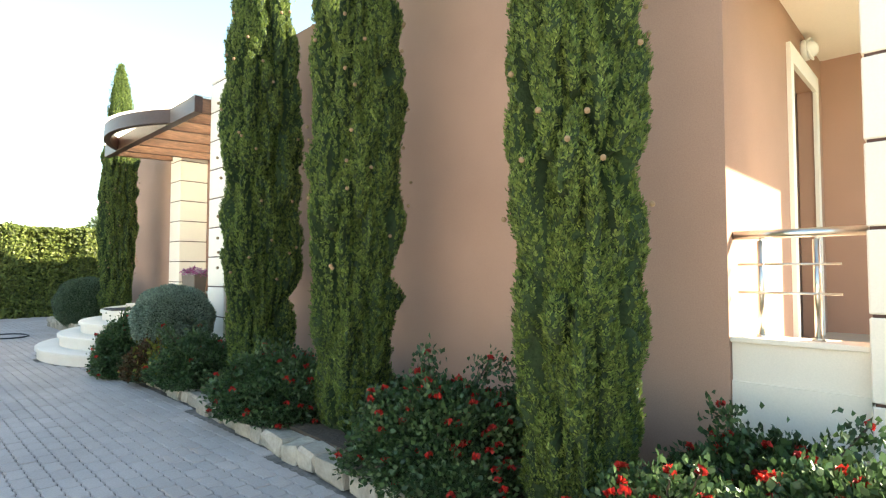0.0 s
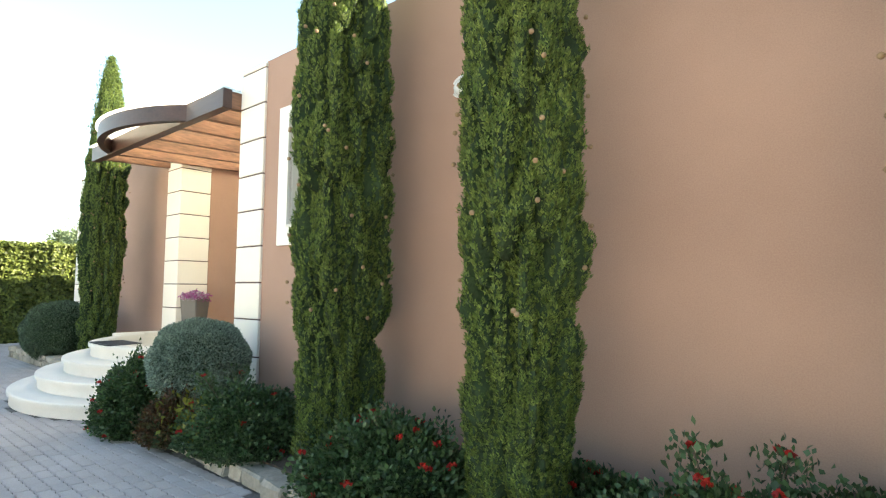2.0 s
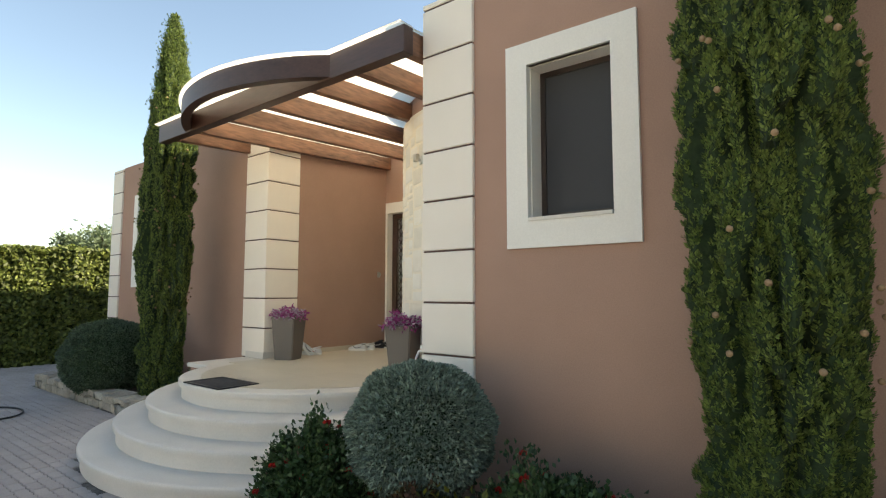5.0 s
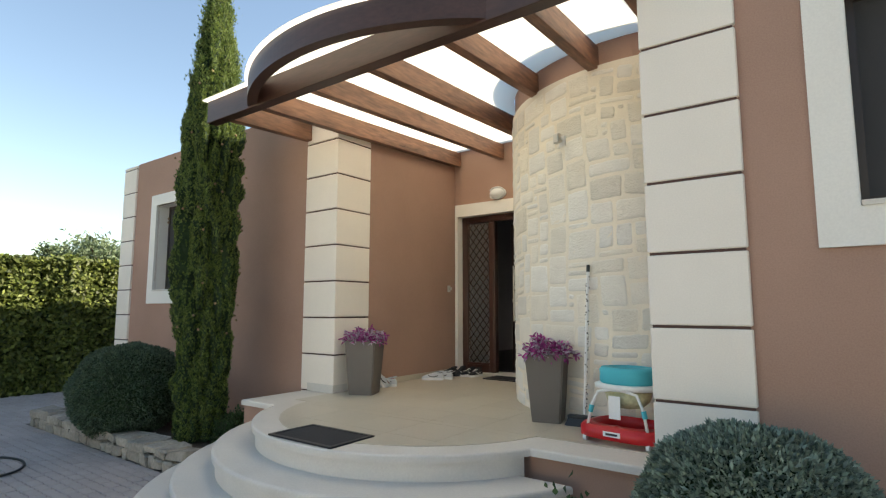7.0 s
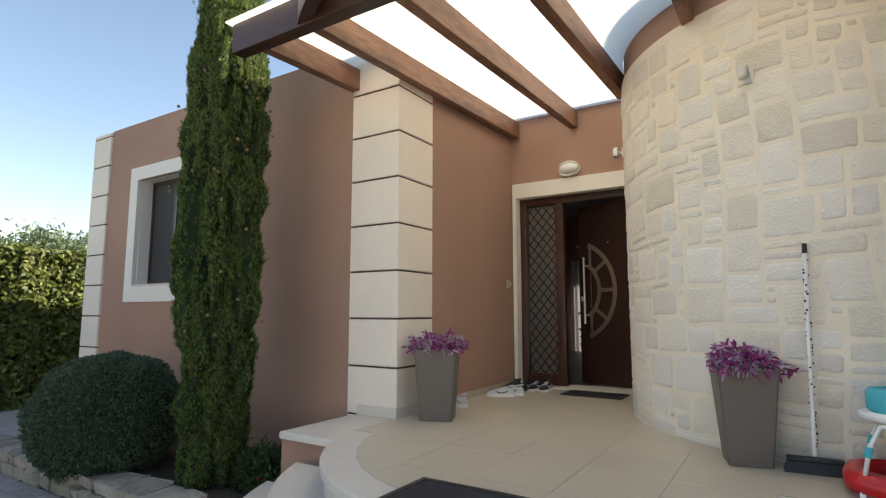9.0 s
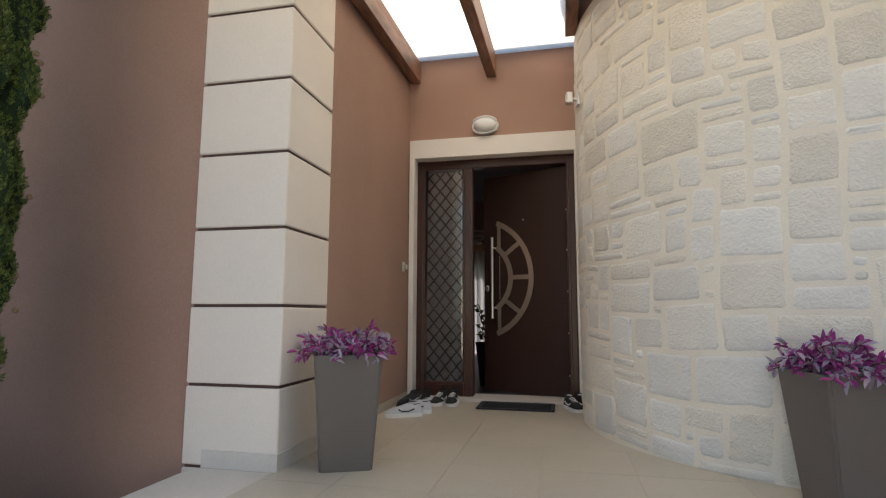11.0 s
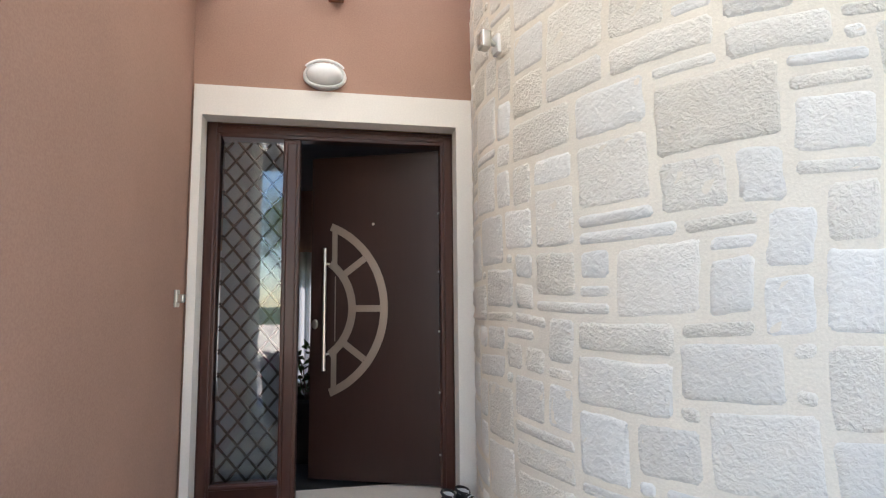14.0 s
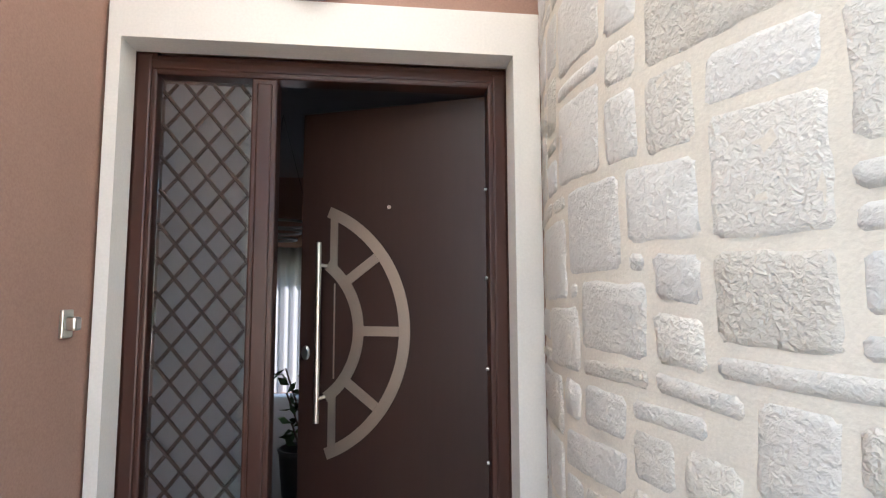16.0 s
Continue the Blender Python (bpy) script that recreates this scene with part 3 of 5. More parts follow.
sg = part("pane", boxes((-10.97 - ox, -10.625 - ox, 6.655 - oy, 6.661 - oy, 0.125, 2.08)), DOUBLEGLASS, door)
sg.visible_shadow = False
part("frosted_pane", boxes((-10.97 - ox, -10.625 - ox, 6.692 - oy, 6.696 - oy, 0.125, 2.08)), FROST, door)
bm = bmesh.new()
W = 0.345
for k in range(-3, 18):
    for sgn in (1, -1):
        z_a = k * 0.131 + 0.05
        a = (0.0, z_a) if sgn == 1 else (W, z_a)
        b = (W, z_a + W * 1.22) if sgn == 1 else (0.0, z_a + W * 1.22)
        lo, hi = 0.13, 2.075
        (xa, za), (xb, zb) = a, b
        if zb <= lo or za >= hi:
            continue
        if za < lo:
            xa, za = xa + (xb - xa) * (lo - za) / (zb - za), lo
        if zb > hi:
            xb, zb = xa + (xb - xa) * (hi - za) / (zb - za), hi
        rod(bm, (-10.97 + xa - ox, 6.675 - oy + 0.004 * sgn, za), (-10.97 + xb - ox, 6.675 - oy + 0.004 * sgn, zb), 0.0075, sides=6)
part("lattice", bm, BLACKIRON, door, "black diamond lattice grille")

# the leaf, turned inwards about its hinge
LEAFM = pose(0.0, 0.0, 0.0, 0, 0, -22)
LW, LH = 0.885, 2.09
bm = bmesh.new()
box(bm, -LW, -0.012, -0.0, 0.065, 0.012, LH, bevel=0.004)
bm.transform(LEAFM)
leaf = part("leaf", bm, DOORBROWN, door, "dark brown leaf with steel half-wheel inlay")


def leaf_part(name, bm, mat, label=""):
    bm.transform(LEAFM)
    return part(name, bm, mat, leaf, label)


AX, AZ, AR = -0.955, 1.085, 0.60


def plate(bm, pts, y0=-0.006, y1=-0.0005):
    lo = [bm.verts.new((x, y0, z)) for x, z in pts]
    hi = [bm.verts.new((x, y1, z)) for x, z in pts]
    k = len(pts)
    bm.faces.new(lo)
    bm.faces.new(hi[::-1])
    for i in range(k):
        bm.faces.new((lo[i], hi[i], hi[(i + 1) % k], lo[(i + 1) % k]))


def band(bm, r0, r1, a0, a1, n=1, y0=-0.006):
    for i in range(n):
        p, q = radians(a0 + (a1 - a0) * i / n), radians(a0 + (a1 - a0) * (i + 1) / n)
        plate(bm, [(AX + r1 * math.cos(p), AZ + r1 * math.sin(p)), (AX + r1 * math.cos(q), AZ + r1 * math.sin(q)),
                   (AX + r0 * math.cos(q), AZ + r0 * math.sin(q)), (AX + r0 * math.cos(p), AZ + r0 * math.sin(p))], y0)


bm = bmesh.new()
band(bm, AR - 0.05, AR, -68.5, 68.5, 40)
leaf_part("outer_ring", bm, SATIN)
bm = bmesh.new()
band(bm, 0.335, 0.385, -55, 55, 32)
leaf_part("inner_ring", bm, SATIN)
for a in (-36, 0, 36):
    bm = bmesh.new()
    c, s = math.cos(radians(a)), math.sin(radians(a))
    h = 0.021
    plate(bm, [(AX + 0.382 * c - h * s, AZ + 0.382 * s + h * c), (AX + (AR - 0.052) * c - h * s, AZ + (AR - 0.052) * s + h * c), (AX + (AR - 0.052) * c + h * s, AZ + (AR - 0.052) * s - h * c), (AX + 0.382 * c + h * s, AZ + 0.382 * s - h * c)], -0.0065)
    leaf_part("spoke", bm, SATIN)
for sg_ in (1, -1):
    bm = bmesh.new()
    plate(bm, [(AX + 0.22, AZ + sg_ * 0.30), (AX + 0.255, AZ + sg_ * 0.275), (AX + 0.255, AZ + sg_ * 0.525), (AX + 0.22, AZ + sg_ * 0.555)][::sg_], -0.0068)
    leaf_part("end_bar", bm, SATIN)
bm = bmesh.new()
plate(bm, [(AX + 0.24, AZ - 0.21), (AX + 0.246, AZ - 0.21), (AX + 0.246, AZ + 0.21), (AX + 0.24, AZ + 0.21)], -0.005)
leaf_part("inlay_line", bm, SATIN)
bm = bmesh.new()
rod(bm, (AX + 0.197, -0.07, AZ - 0.39), (AX + 0.197, -0.07, AZ + 0.39), 0.0125, sides=16)
for z in (-0.29, 0.29):
    rod(bm, (AX + 0.197, -0.07, AZ + z), (AX + 0.2, 0.0, AZ + z), 0.008)
leaf_part("handle", bm, STEEL, "long steel bar handle")
bm = bmesh.new()
lathe(bm, [(0.024, 0), (0.024, 0.008), (0.018, 0.012)], 20)
bm.transform(Matrix.Translation((AX + 0.105, 0, AZ - 0.1)) @ Matrix.Rotation(radians(90), 4, "X") @ Matrix.Diagonal((0.8, 1.35, 1, 1)))
leaf_part("lock", bm, STEEL, "oval steel lock cover")
bm = bmesh.new()
lathe(bm, [(0.009, 0), (0.009, 0.004), (0.006, 0.006)], 12)
bm.transform(Matrix.Translation((AX + 0.5, 0, 1.63)) @ Matrix.Rotation(radians(90), 4, "X"))
leaf_part("peephole", bm, STEEL)
for z in (0.2, 0.57, 0.94, 1.31, 1.68):
    bm = bmesh.new()
    rod(bm, (DX1 - 0.0835 - ox, 6.69 - oy, z), (DX1 - 0.075 - ox, 6.69 - oy, z), 0.0065, sides=10)
    part("hinge_bolt", bm, LAMPRIM, door)

# hall fittings seen through the gap
cur = bmesh.new()
ccols = []
for i in range(121):
    x = -12.25 + 2.1 * i / 120
    y = 11.86 + 0.035 * math.sin(i * 0.9) + 0.015 * math.sin(i * 0.37)
    ccols.append((cur.verts.new((x, y, 0.72)), cur.verts.new((x, y, 2.62))))
for a, b in zip(ccols, ccols[1:]):
    cur.faces.new((a[0], b[0], b[1], a[1]))
tagged(bm_object("curtain", cur, SHEER, None, True), "sheer white curtain before a bright window", "curtain")
pend = thing("pendant_lamp", (-11.0, 9.4, 3.6), "hanging lamp of thin steel rings", "lamp")
for i, (r, z) in enumerate(((0.26, -1.0), (0.2, -1.07), (0.14, -1.14))):
    bm = bmesh.new()
    tube(bm, [(r * math.cos(radians(a)), r * math.sin(radians(a)), z) for a in range(0, 361, 12)], 0.012)
    part("ring", bm, STEEL, pend)
bm = bmesh.new()
for a in (0, 120, 240):
    rod(bm, (0.0, 0.0, 0.0), (0.26 * math.cos(radians(a)), 0.26 * math.sin(radians(a)), -1.0), 0.002, sides=5)
    rod(bm, (0.26 * math.cos(radians(a)), 0.26 * math.sin(radians(a)), -1.0), (0.14 * math.cos(radians(a)), 0.14 * math.sin(radians(a)), -1.14), 0.002, sides=5)
part("cord", bm, BLACKP, pend)

# leafy plant standing inside
plant = thing("house_plant", (-10.52, 7.55, 0.69), "dark leafy house plant in a tall black pot inside the door", "plant")
bm = bmesh.new()
lathe(bm, [(0.09, 0), (0.13, 0.42), (0.14, 0.45), (0.12, 0.45), (0.11, 0.40)], 20)
part("pot", bm, BLACKP, plant, "tall black pot", smooth=True)
prng = np.random.default_rng(19)
bm = bmesh.new()
pa, pw = [], []
for k in range(9):
    a_, t_ = prng.uniform(0, 6.28), prng.uniform(0.60, 0.88)
    tip_ = np.array([0.13 * math.cos(a_), 0.13 * math.sin(a_), t_])
    tube(bm, [(0, 0, 0.4), (tip_[0] * 0.3, tip_[1] * 0.3, t_ * 0.75), tuple(tip_)], 0.005, 5)
    for s_ in np.linspace(0.72, 1.0, 9):
        pa.append(tip_ * np.array([s_ * s_, s_ * s_, s_]))
        pw.append(prng.normal(0, 1, 3) + np.array([0, 0, 0.3]))
part("stem_frame", bm, BARK, plant)
quads_object("leaves", leaves(np.array(pa), np.array(pw), 0.085, 0.035, prng), ROSELEAF, plant)["kind"] = "stuff"

# porch door seen edge-on
pd = setting("door_2", boxes((-0.96, -0.93, 4.87, 4.97, 0.72, 3.02), (-0.96, -0.93, 5.88, 5.98, 0.72, 3.02), (-0.96, -0.93, 4.97, 5.88, 2.88, 3.02)), TRIM, "porch door in a cream surround", "door")
part("leaf", boxes((-1.13, -1.08, 4.955, 5.895, 0.72, 2.895)), FRAMEBROWN, pd)

# ---- pergola over the entry ----
pergola = thing("pergola", (-9.75, 3.11, 3.47), "stained timber entry canopy with a milky sheet roof", "canopy")
px, py, pz = -9.75, 3.11, 3.47


def pbeam(name, x0, x1, y0, y1, z0, z1, mat, label=""):
    bm = bmesh.new()
    box(bm, x0 - px, x1 - px, y0 - py, y1 - py, z0 - pz, z1 - pz, bevel=0.006)
    return part(name, bm, mat, pergola, label)


pbeam("front_beam", -11.82, -7.55, 3.08, 3.19, 3.47, 3.70, WOODX, "dark stained front beam")
RAFT = ((-11.59, 4.24), (-11.05, 6.52), (-10.33, 6.52), (-9.62, 5.86), (-8.86, 4.62), (-8.21, 4.42), (-7.61, 4.42))
for x, y_end in RAFT:
    bm = bmesh.new()
    box(bm, -0.045, 0.045, 0, y_end - 3.192, 0, 0.2, bevel=0.005)
    rise = 0.042
    bm.transform(Matrix.Translation((x - px, 3.192 - py, 0.015)) @ Matrix.Shear("XY", 4, (0, 0)) )
    for v in bm.verts:
        v.co.z += (v.co.y + py - 3.192) * rise
    part("rafter", bm, WOOD, pergola)
# curved fascia beam
AC, ARAD = (-9.785, 4.79), 2.167
bm = bmesh.new()
a_in = math.degrees(math.asin((AC[1] - 3.082) / ARAD))
outl = arc(AC[0] - px, AC[1] - py, ARAD, 180 + a_in, 360 - a_in, 48) + arc(AC[0] - px, AC[1] - py, ARAD - 0.09, 360 - a_in - 3.4, 180 + a_in + 3.4, 48)
prism(bm, outl, 0.02, 0.225, bevel=0.005)
part("curved_beam", bm, WOODX, pergola, "bowed dark front beam")
# sheet: main field following the slope, and the half-round front
bm = bmesh.new()
sh = 0.225
def zs(y):
    return 0.012 + sh + max(0, y - 3.192) * 0.042
def sheet(bm, outline, thick=0.012):
    lo = [bm.verts.new((x - px, y - py, zs(y))) for x, y in outline]
    hi = [bm.verts.new((x - px, y - py, zs(y) + thick)) for x, y in outline]
    k = len(outline)
    bm.faces.new(lo[::-1])
    bm.faces.new(hi)
    for i in range(k):
        bm.faces.new((lo[i], lo[(i + 1) % k], hi[(i + 1) % k], hi[i]))
sheet(bm, [(-11.86, 3.04), (-7.56, 3.04), (-7.56, 3.192), (-11.86, 3.192)])
sheet(bm, [(-11.86, 3.196), (-7.575, 3.196), (-7.575, 4.18), (-11.86, 4.18)])
left_arc = [(TC.x + (TR - 0.02) * math.cos(radians(a)), TC.y + (TR - 0.02) * math.sin(radians(a))) for a in range(284, 157, -6)]
sheet(bm, [(-11.1, 4.184), (-7.6, 4.184), (-7.6, 4.4)] + [p for p in left_arc if p[1] < 6.5 and p[1] > 4.2] + [(-9.55, 6.52), (-11.1, 6.52)])
a2 = math.degrees(math.asin((AC[1] - 3.036) / (ARAD + 0.03)))
sheet(bm, arc(AC[0], AC[1], ARAD + 0.03, 180 + a2, 360 - a2, 48))
part("roof_sheet", bm, SHEET, pergola, "milky translucent roof sheet")

# ---- wall lamps and small wall fittings ----


def bulkhead(at, label, rz=0.0):
    """Oval bulkhead lamp that faces -y."""
    lamp = thing("wall_lamp", at, label, "lamp", rz=rz)
    turn = Matrix.Rotation(radians(90), 4, "X")
    bm = bmesh.new()
    lathe(bm, [(0.06, 0), (0.115, 0.0), (0.12, 0.012), (0.118, 0.035), (0.108, 0.042), (0.1, 0.036)], 32)
    bm.transform(turn @ Matrix.Diagonal((1.05, 0.68, 1, 1)))
    part("rim", bm, LAMPRIM, lamp, smooth=True)
    bm = bmesh.new()
    lathe(bm, [(0.1, 0.03), (0.099, 0.05), (0.09, 0.075), (0.07, 0.095), (0.04, 0.107), (0.01, 0.111)], 32)
    bm.transform(turn @ Matrix.Diagonal((1.05, 0.68, 1, 1)))
    part("shade", bm, LAMPGLASS, lamp, "milky glass", smooth=True)
    for s in (1, -1):
        bm = bmesh.new()
        tube(bm, [(0.118 * math.sin(radians(a)) * 1.05, -0.04 - 0.025 * math.cos(radians(a)), s * 0.118 * 0.68 * math.cos(radians(a))) for a in range(-60, 61, 10)], 0.009)
        part("guard", bm, LAMPRIM, lamp)
    return lamp


bulkhead((-4.235, 3.33, 2.965), "oval white bulkhead lamp on the brown wall")
bulkhead((-10.39, 6.53, 3.155), "oval white bulkhead lamp above the entrance door")
bulkhead((-0.96, 5.5, 3.14), "oval white bulkhead lamp beside the porch door", rz=90)


def on_tower(a, r=0.0):
    return (TC.x + (TR + r) * math.cos(radians(a)), TC.y + (TR + r) * math.sin(radians(a)))


for a in (251.8, 189.3):
    x, y = on_tower(a)
    sp = thing("spot_fitting", (x, y, 3.0), "small grey metal spotlight on the stone wall", "fitting", rz=a + 90)
    part("bracket", boxes((-0.03, 0.03, -0.02, 0.004, -0.045, 0.045), bevel=0.004), LAMPRIM, sp)
    bm = bmesh.new()
    rod(bm, (0, -0.02, 0.0), (0, -0.06, 0.015), 0.012)
    box(bm, -0.03, 0.03, -0.095, -0.05, -0.03, 0.055, bevel=0.008)
    part("head", bm, STEEL, sp)
    part("lens", boxes((-0.02, 0.02, -0.1, -0.096, -0.02, 0.04)), STEEL, sp)

for z0 in (2.89, 1.06):
    a = 281.6
    x, y = on_tower(a, 0.008)
    
    v = thing("wall_vent", (x, y, z0), "dark louvred vent grille set in the stone wall", "vent", rz=a + 90)
    part("frame_ring", boxes((-0.085, 0.085, -0.012, 0.03, 0, 0.012), (-0.085, 0.085, -0.012, 0.03, 0.148, 0.16), (-0.085, -0.073, -0.012, 0.03, 0.012, 0.148), (0.073, 0.085, -0.012, 0.03, 0.012, 0.148)), KERB, v)
    # black plate painted in for the dark opening behind the slats
    part("backing", boxes((-0.073, 0.073, 0.0005, 0.003, 0.012, 0.148)), BLACKP, v)
    for k in range(6):
        bm = boxes((-0.073, 0.073, -0.008, 0.012, -0.003, 0.003))
        bm.transform(Matrix.Translation((0, 0, 0.024 + k * 0.022)) @ Matrix.Rotation(radians(35), 4, "X"))
        part("slat", bm, POT, v)

sw = thing("light_switch", (-11.12, 6.36, 1.855), "grey doorbell switch beside the entrance", "switch")
part("plate", boxes((0, 0.014, -0.03, 0.03, -0.045, 0.045), bevel=0.004), STEEL, sw)
part("button", boxes((0.012, 0.045, -0.018, 0.022, -0.022, 0.022), bevel=0.008), STEEL, sw)

# side porch rail
rail = thing("handrail", (-0.66, 3.43, 0.935), "steel handrail on the porch parapet", "railing")
bm = bmesh.new()
rod(bm, (-0.295, -0.0, 0.545), (0.295, -0.0, 0.545), 0.024, sides=16)
part("top_rail", bm, STEEL, rail, smooth=True)
for x in (-0.165, 0.085):
    bm = bmesh.new()
    rod(bm, (x, 0, 0), (x, 0, 0.51), 0.017, sides=14)
    rod(bm, (x, 0, 0.51), (x, 0, 0.53), 0.007)
    rod(bm, (x, 0, 0), (x, 0, 0.012), 0.03)
    part("post", bm, STEEL, rail, smooth=True)
for z in (0.235, 0.385):
    bm = bmesh.new()
    rod(bm, (-0.27, -0.02, z), (0.19, -0.02, z), 0.006)
    part("bar", bm, STEEL, rail, smooth=True)

# ---- loose things at the entry ----


def mat_thing(x0, x1, y0, y1, z, label):
    m = thing("doormat", ((x0 + x1) / 2, (y0 + y1) / 2, z), label, "doormat")
    w, d = (x1 - x0) / 2, (y1 - y0) / 2
    part("pad", boxes((-w, w, -d, d, 0, 0.009), bevel=0.003), RUBBER, m)
    part("border", boxes((-w, w, -d, -d + 0.03, 0.009, 0.013), (-w, w, d - 0.03, d, 0.009, 0.013), (-w, -w + 0.03, -d + 0.03, d - 0.03, 0.009, 0.013), (w - 0.03, w, -d + 0.03, d - 0.03, 0.009, 0.013)), BLACKP, m)
    return m


mat_thing(-10.03, -9.38, 2.64, 3.05, FLOOR + 0.001, "black rubber doormat at the top of the steps")
mat_thing(-10.43, -9.81, 6.14, 6.49, FLOOR + 0.004, "black doormat before the entrance door")


def planter(at, height, label, seed, wide=0.37, low=0.27, rz=0.0):
    rng = np.random.default_rng(seed)
    p = thing("planter", at, label, "planter", "planters by the door", rz=rz)
    bm = bmesh.new()
    h = height
    rings = []
    for w, z in ((low, 0.0), (wide, h), (wide - 0.03, h), (wide - 0.045, h - 0.06)):
        rings.append([bm.verts.new((sx * w / 2, sy * w / 2, z)) for sx, sy in ((-1, -1), (1, -1), (1, 1), (-1, 1))])
    for a, b in zip(rings, rings[1:]):
        for i in range(4):
            bm.faces.new((a[i], a[(i + 1) % 4], b[(i + 1) % 4], b[i]))
    bm.faces.new(rings[0][::-1])
    bm.normal_update()
    bmesh.ops.bevel(bm, geom=[e for e in bm.edges if abs(e.verts[0].co.z - e.verts[1].co.z) > 0.2], offset=0.012, segments=3, affect="EDGES")
    part("pot", bm, POT, p, "tall tapered taupe planter")
    part("soil", boxes((-wide / 2 + 0.022, wide / 2 - 0.022, -wide / 2 + 0.022, wide / 2 - 0.022, h - 0.08, h - 0.05)), SOIL, p)
    # stems that arch out, each with pairs of pointed leaves
    at_l, way_l, at_s, way_s = [], [], [], []
    stems = bmesh.new()
    for k in range(80):
        a = rng.uniform(0, 2 * math.pi)
        r0 = rng.uniform(0, wide * 0.4)
        reach, up = rng.uniform(0.04, 0.16), rng.uniform(0.01, 0.07)
        if k < 8:
            reach, up = rng.uniform(0.03, 0.1), rng.uniform(0.07, 0.13)
        base = np.array([r0 * math.cos(a), r0 * math.sin(a), h - 0.05])
        out = np.array([math.cos(a), math.sin(a), 0])
        pts = []
        for s in np.linspace(0, 1, 6):
            drop = 0.045 * s * s if reach > 0.12 else 0
            pts.append(base + out * reach * s + np.array([0, 0, 0.05 + up * math.sin(s * 1.7) / 1.0 - drop]))
        tube(stems, [tuple(q) for q in pts], 0.0028, 5)
        for j, q in enumerate(pts[1:]):
            d = pts[j + 1] - pts[j]
            for m in range(3 if j > 2 else 2):
                w = d / (np.linalg.norm(d) + 1e-6) * 0.5 + unit(rng, 1)[0] * 0.9 + np.array([0, 0, 0.15])
                if rng.random() < 0.55:
                    at_l.append(q), way_l.append(w)
                else:
                    at_s.append(q), way_s.append(w)
    part("stem_frame", stems, BARK, p)
    quads_object("purple_leaves", curved_leaves(np.array(at_l), np.array(way_l), 0.047, 0.019, rng), PURPLE, p, "magenta and purple pointed leaves")["kind"] = "stuff"
    quads_object("silver_leaves", curved_leaves(np.array(at_s), np.array(way_s), 0.05, 0.02, rng), SILVER, p, "silver-striped purple leaves")["kind"] = "stuff"
    return p


def curved_leaves(at, way, length, width, rng):
    """Long pointed leaves of two joined blades that arch downwards."""
    n = len(at)
    way = way / (np.linalg.norm(way, axis=1, keepdims=True) + 1e-9)
    side = np.cross(way, np.array([0, 0, 1.0]) + 0.3 * rng.normal(size=(n, 3)))
    side /= np.linalg.norm(side, axis=1, keepdims=True) + 1e-9
    nrm = np.cross(side, way)
    ln = (length * rng.uniform(0.7, 1.35, n))[:, None]
    wd = (width * rng.uniform(0.8, 1.3, n))[:, None]
    m1 = at + way * ln * 0.35 + nrm * ln * 0.06
    m2 = at + way * ln * 0.7 + nrm * ln * 0.02
    tip = at + way * ln - nrm * ln * 0.12
    lf = np.stack([at, m1 + side * wd * 0.5 + nrm * wd * 0.25, m2 + side * wd * 0.4 + nrm * wd * 0.2, tip], axis=1)
    rt = np.stack([at, tip, m2 - side * wd * 0.4 + nrm * wd * 0.2, m1 - side * wd * 0.5 + nrm * wd * 0.25], axis=1)
    return np.concatenate([lf, rt])


planter((-10.82, 4.41, FLOOR + 0.004), 0.555, "tall taupe planter with trailing purple plant by the pillar", 3, 0.335, 0.255, 24)
planter((-8.64, 4.29, FLOOR + 0.004), 0.53, "tall taupe planter with trailing purple plant by the stone wall", 8, 0.312, 0.225, 14)

# broom leaning on the stone wall
broom = thing("broom", (-8.32, 4.245, FLOOR + 0.004), "push broom with a spotted white handle leaning on stone", "broom", rz=4)
top = Vector((0.035, 0.09, 1.24))
bm = bmesh.new()
rod(bm, (0, 0.0, 0.09), tuple(top * 0.96), 0.0115)
bh = part("handle", bm, WHITEP, broom, "white handle with black spots")
bm = bmesh.new()
rod(bm, tuple(top * 0.955), tuple(top), 0.0135)
part("grip", bm, BLACKP, bh)
rng = np.random.default_rng(5)
bm = bmesh.new()
for k in range(60):
    s = 0.1 + 0.84 * (k + rng.uniform(0, 0.6)) / 60
    a = rng.uniform(0, 6.28)
    c = top * s + Vector((0, 0, 0.006)) + Vector((math.cos(a) * 0.0112, math.sin(a) * 0.0112, 0))
    bmesh.ops.create_icosphere(bm, subdivisions=1, radius=0.0055 + 0.003 * rng.random(), matrix=Matrix.Translation(c))
part("spot_pattern", bm, BLACKP, bh, "black spots")
bhead = part("head", boxes((-0.13, 0.13, -0.025, 0.03, 0.055, 0.08), bevel=0.008), BLACKP, broom)
bm = bmesh.new()
lo = [bm.verts.new(p) for p in ((-0.145, -0.045, 0), (0.145, -0.045, 0), (0.145, 0.045, 0), (-0.145, 0.045, 0))]
hi = [bm.verts.new(p) for p in ((-0.125, -0.02, 0.055), (0.125, -0.02, 0.055), (0.125, 0.025, 0.055), (-0.125, 0.025, 0.055))]
bm.faces.new(lo[::-1]), bm.faces.new(hi)
for i in range(4):
    bm.faces.new((lo[i], lo[(i + 1) % 4], hi[(i + 1) % 4], hi[i]))
part("bristle_block", bm, BLACKP, bhead)

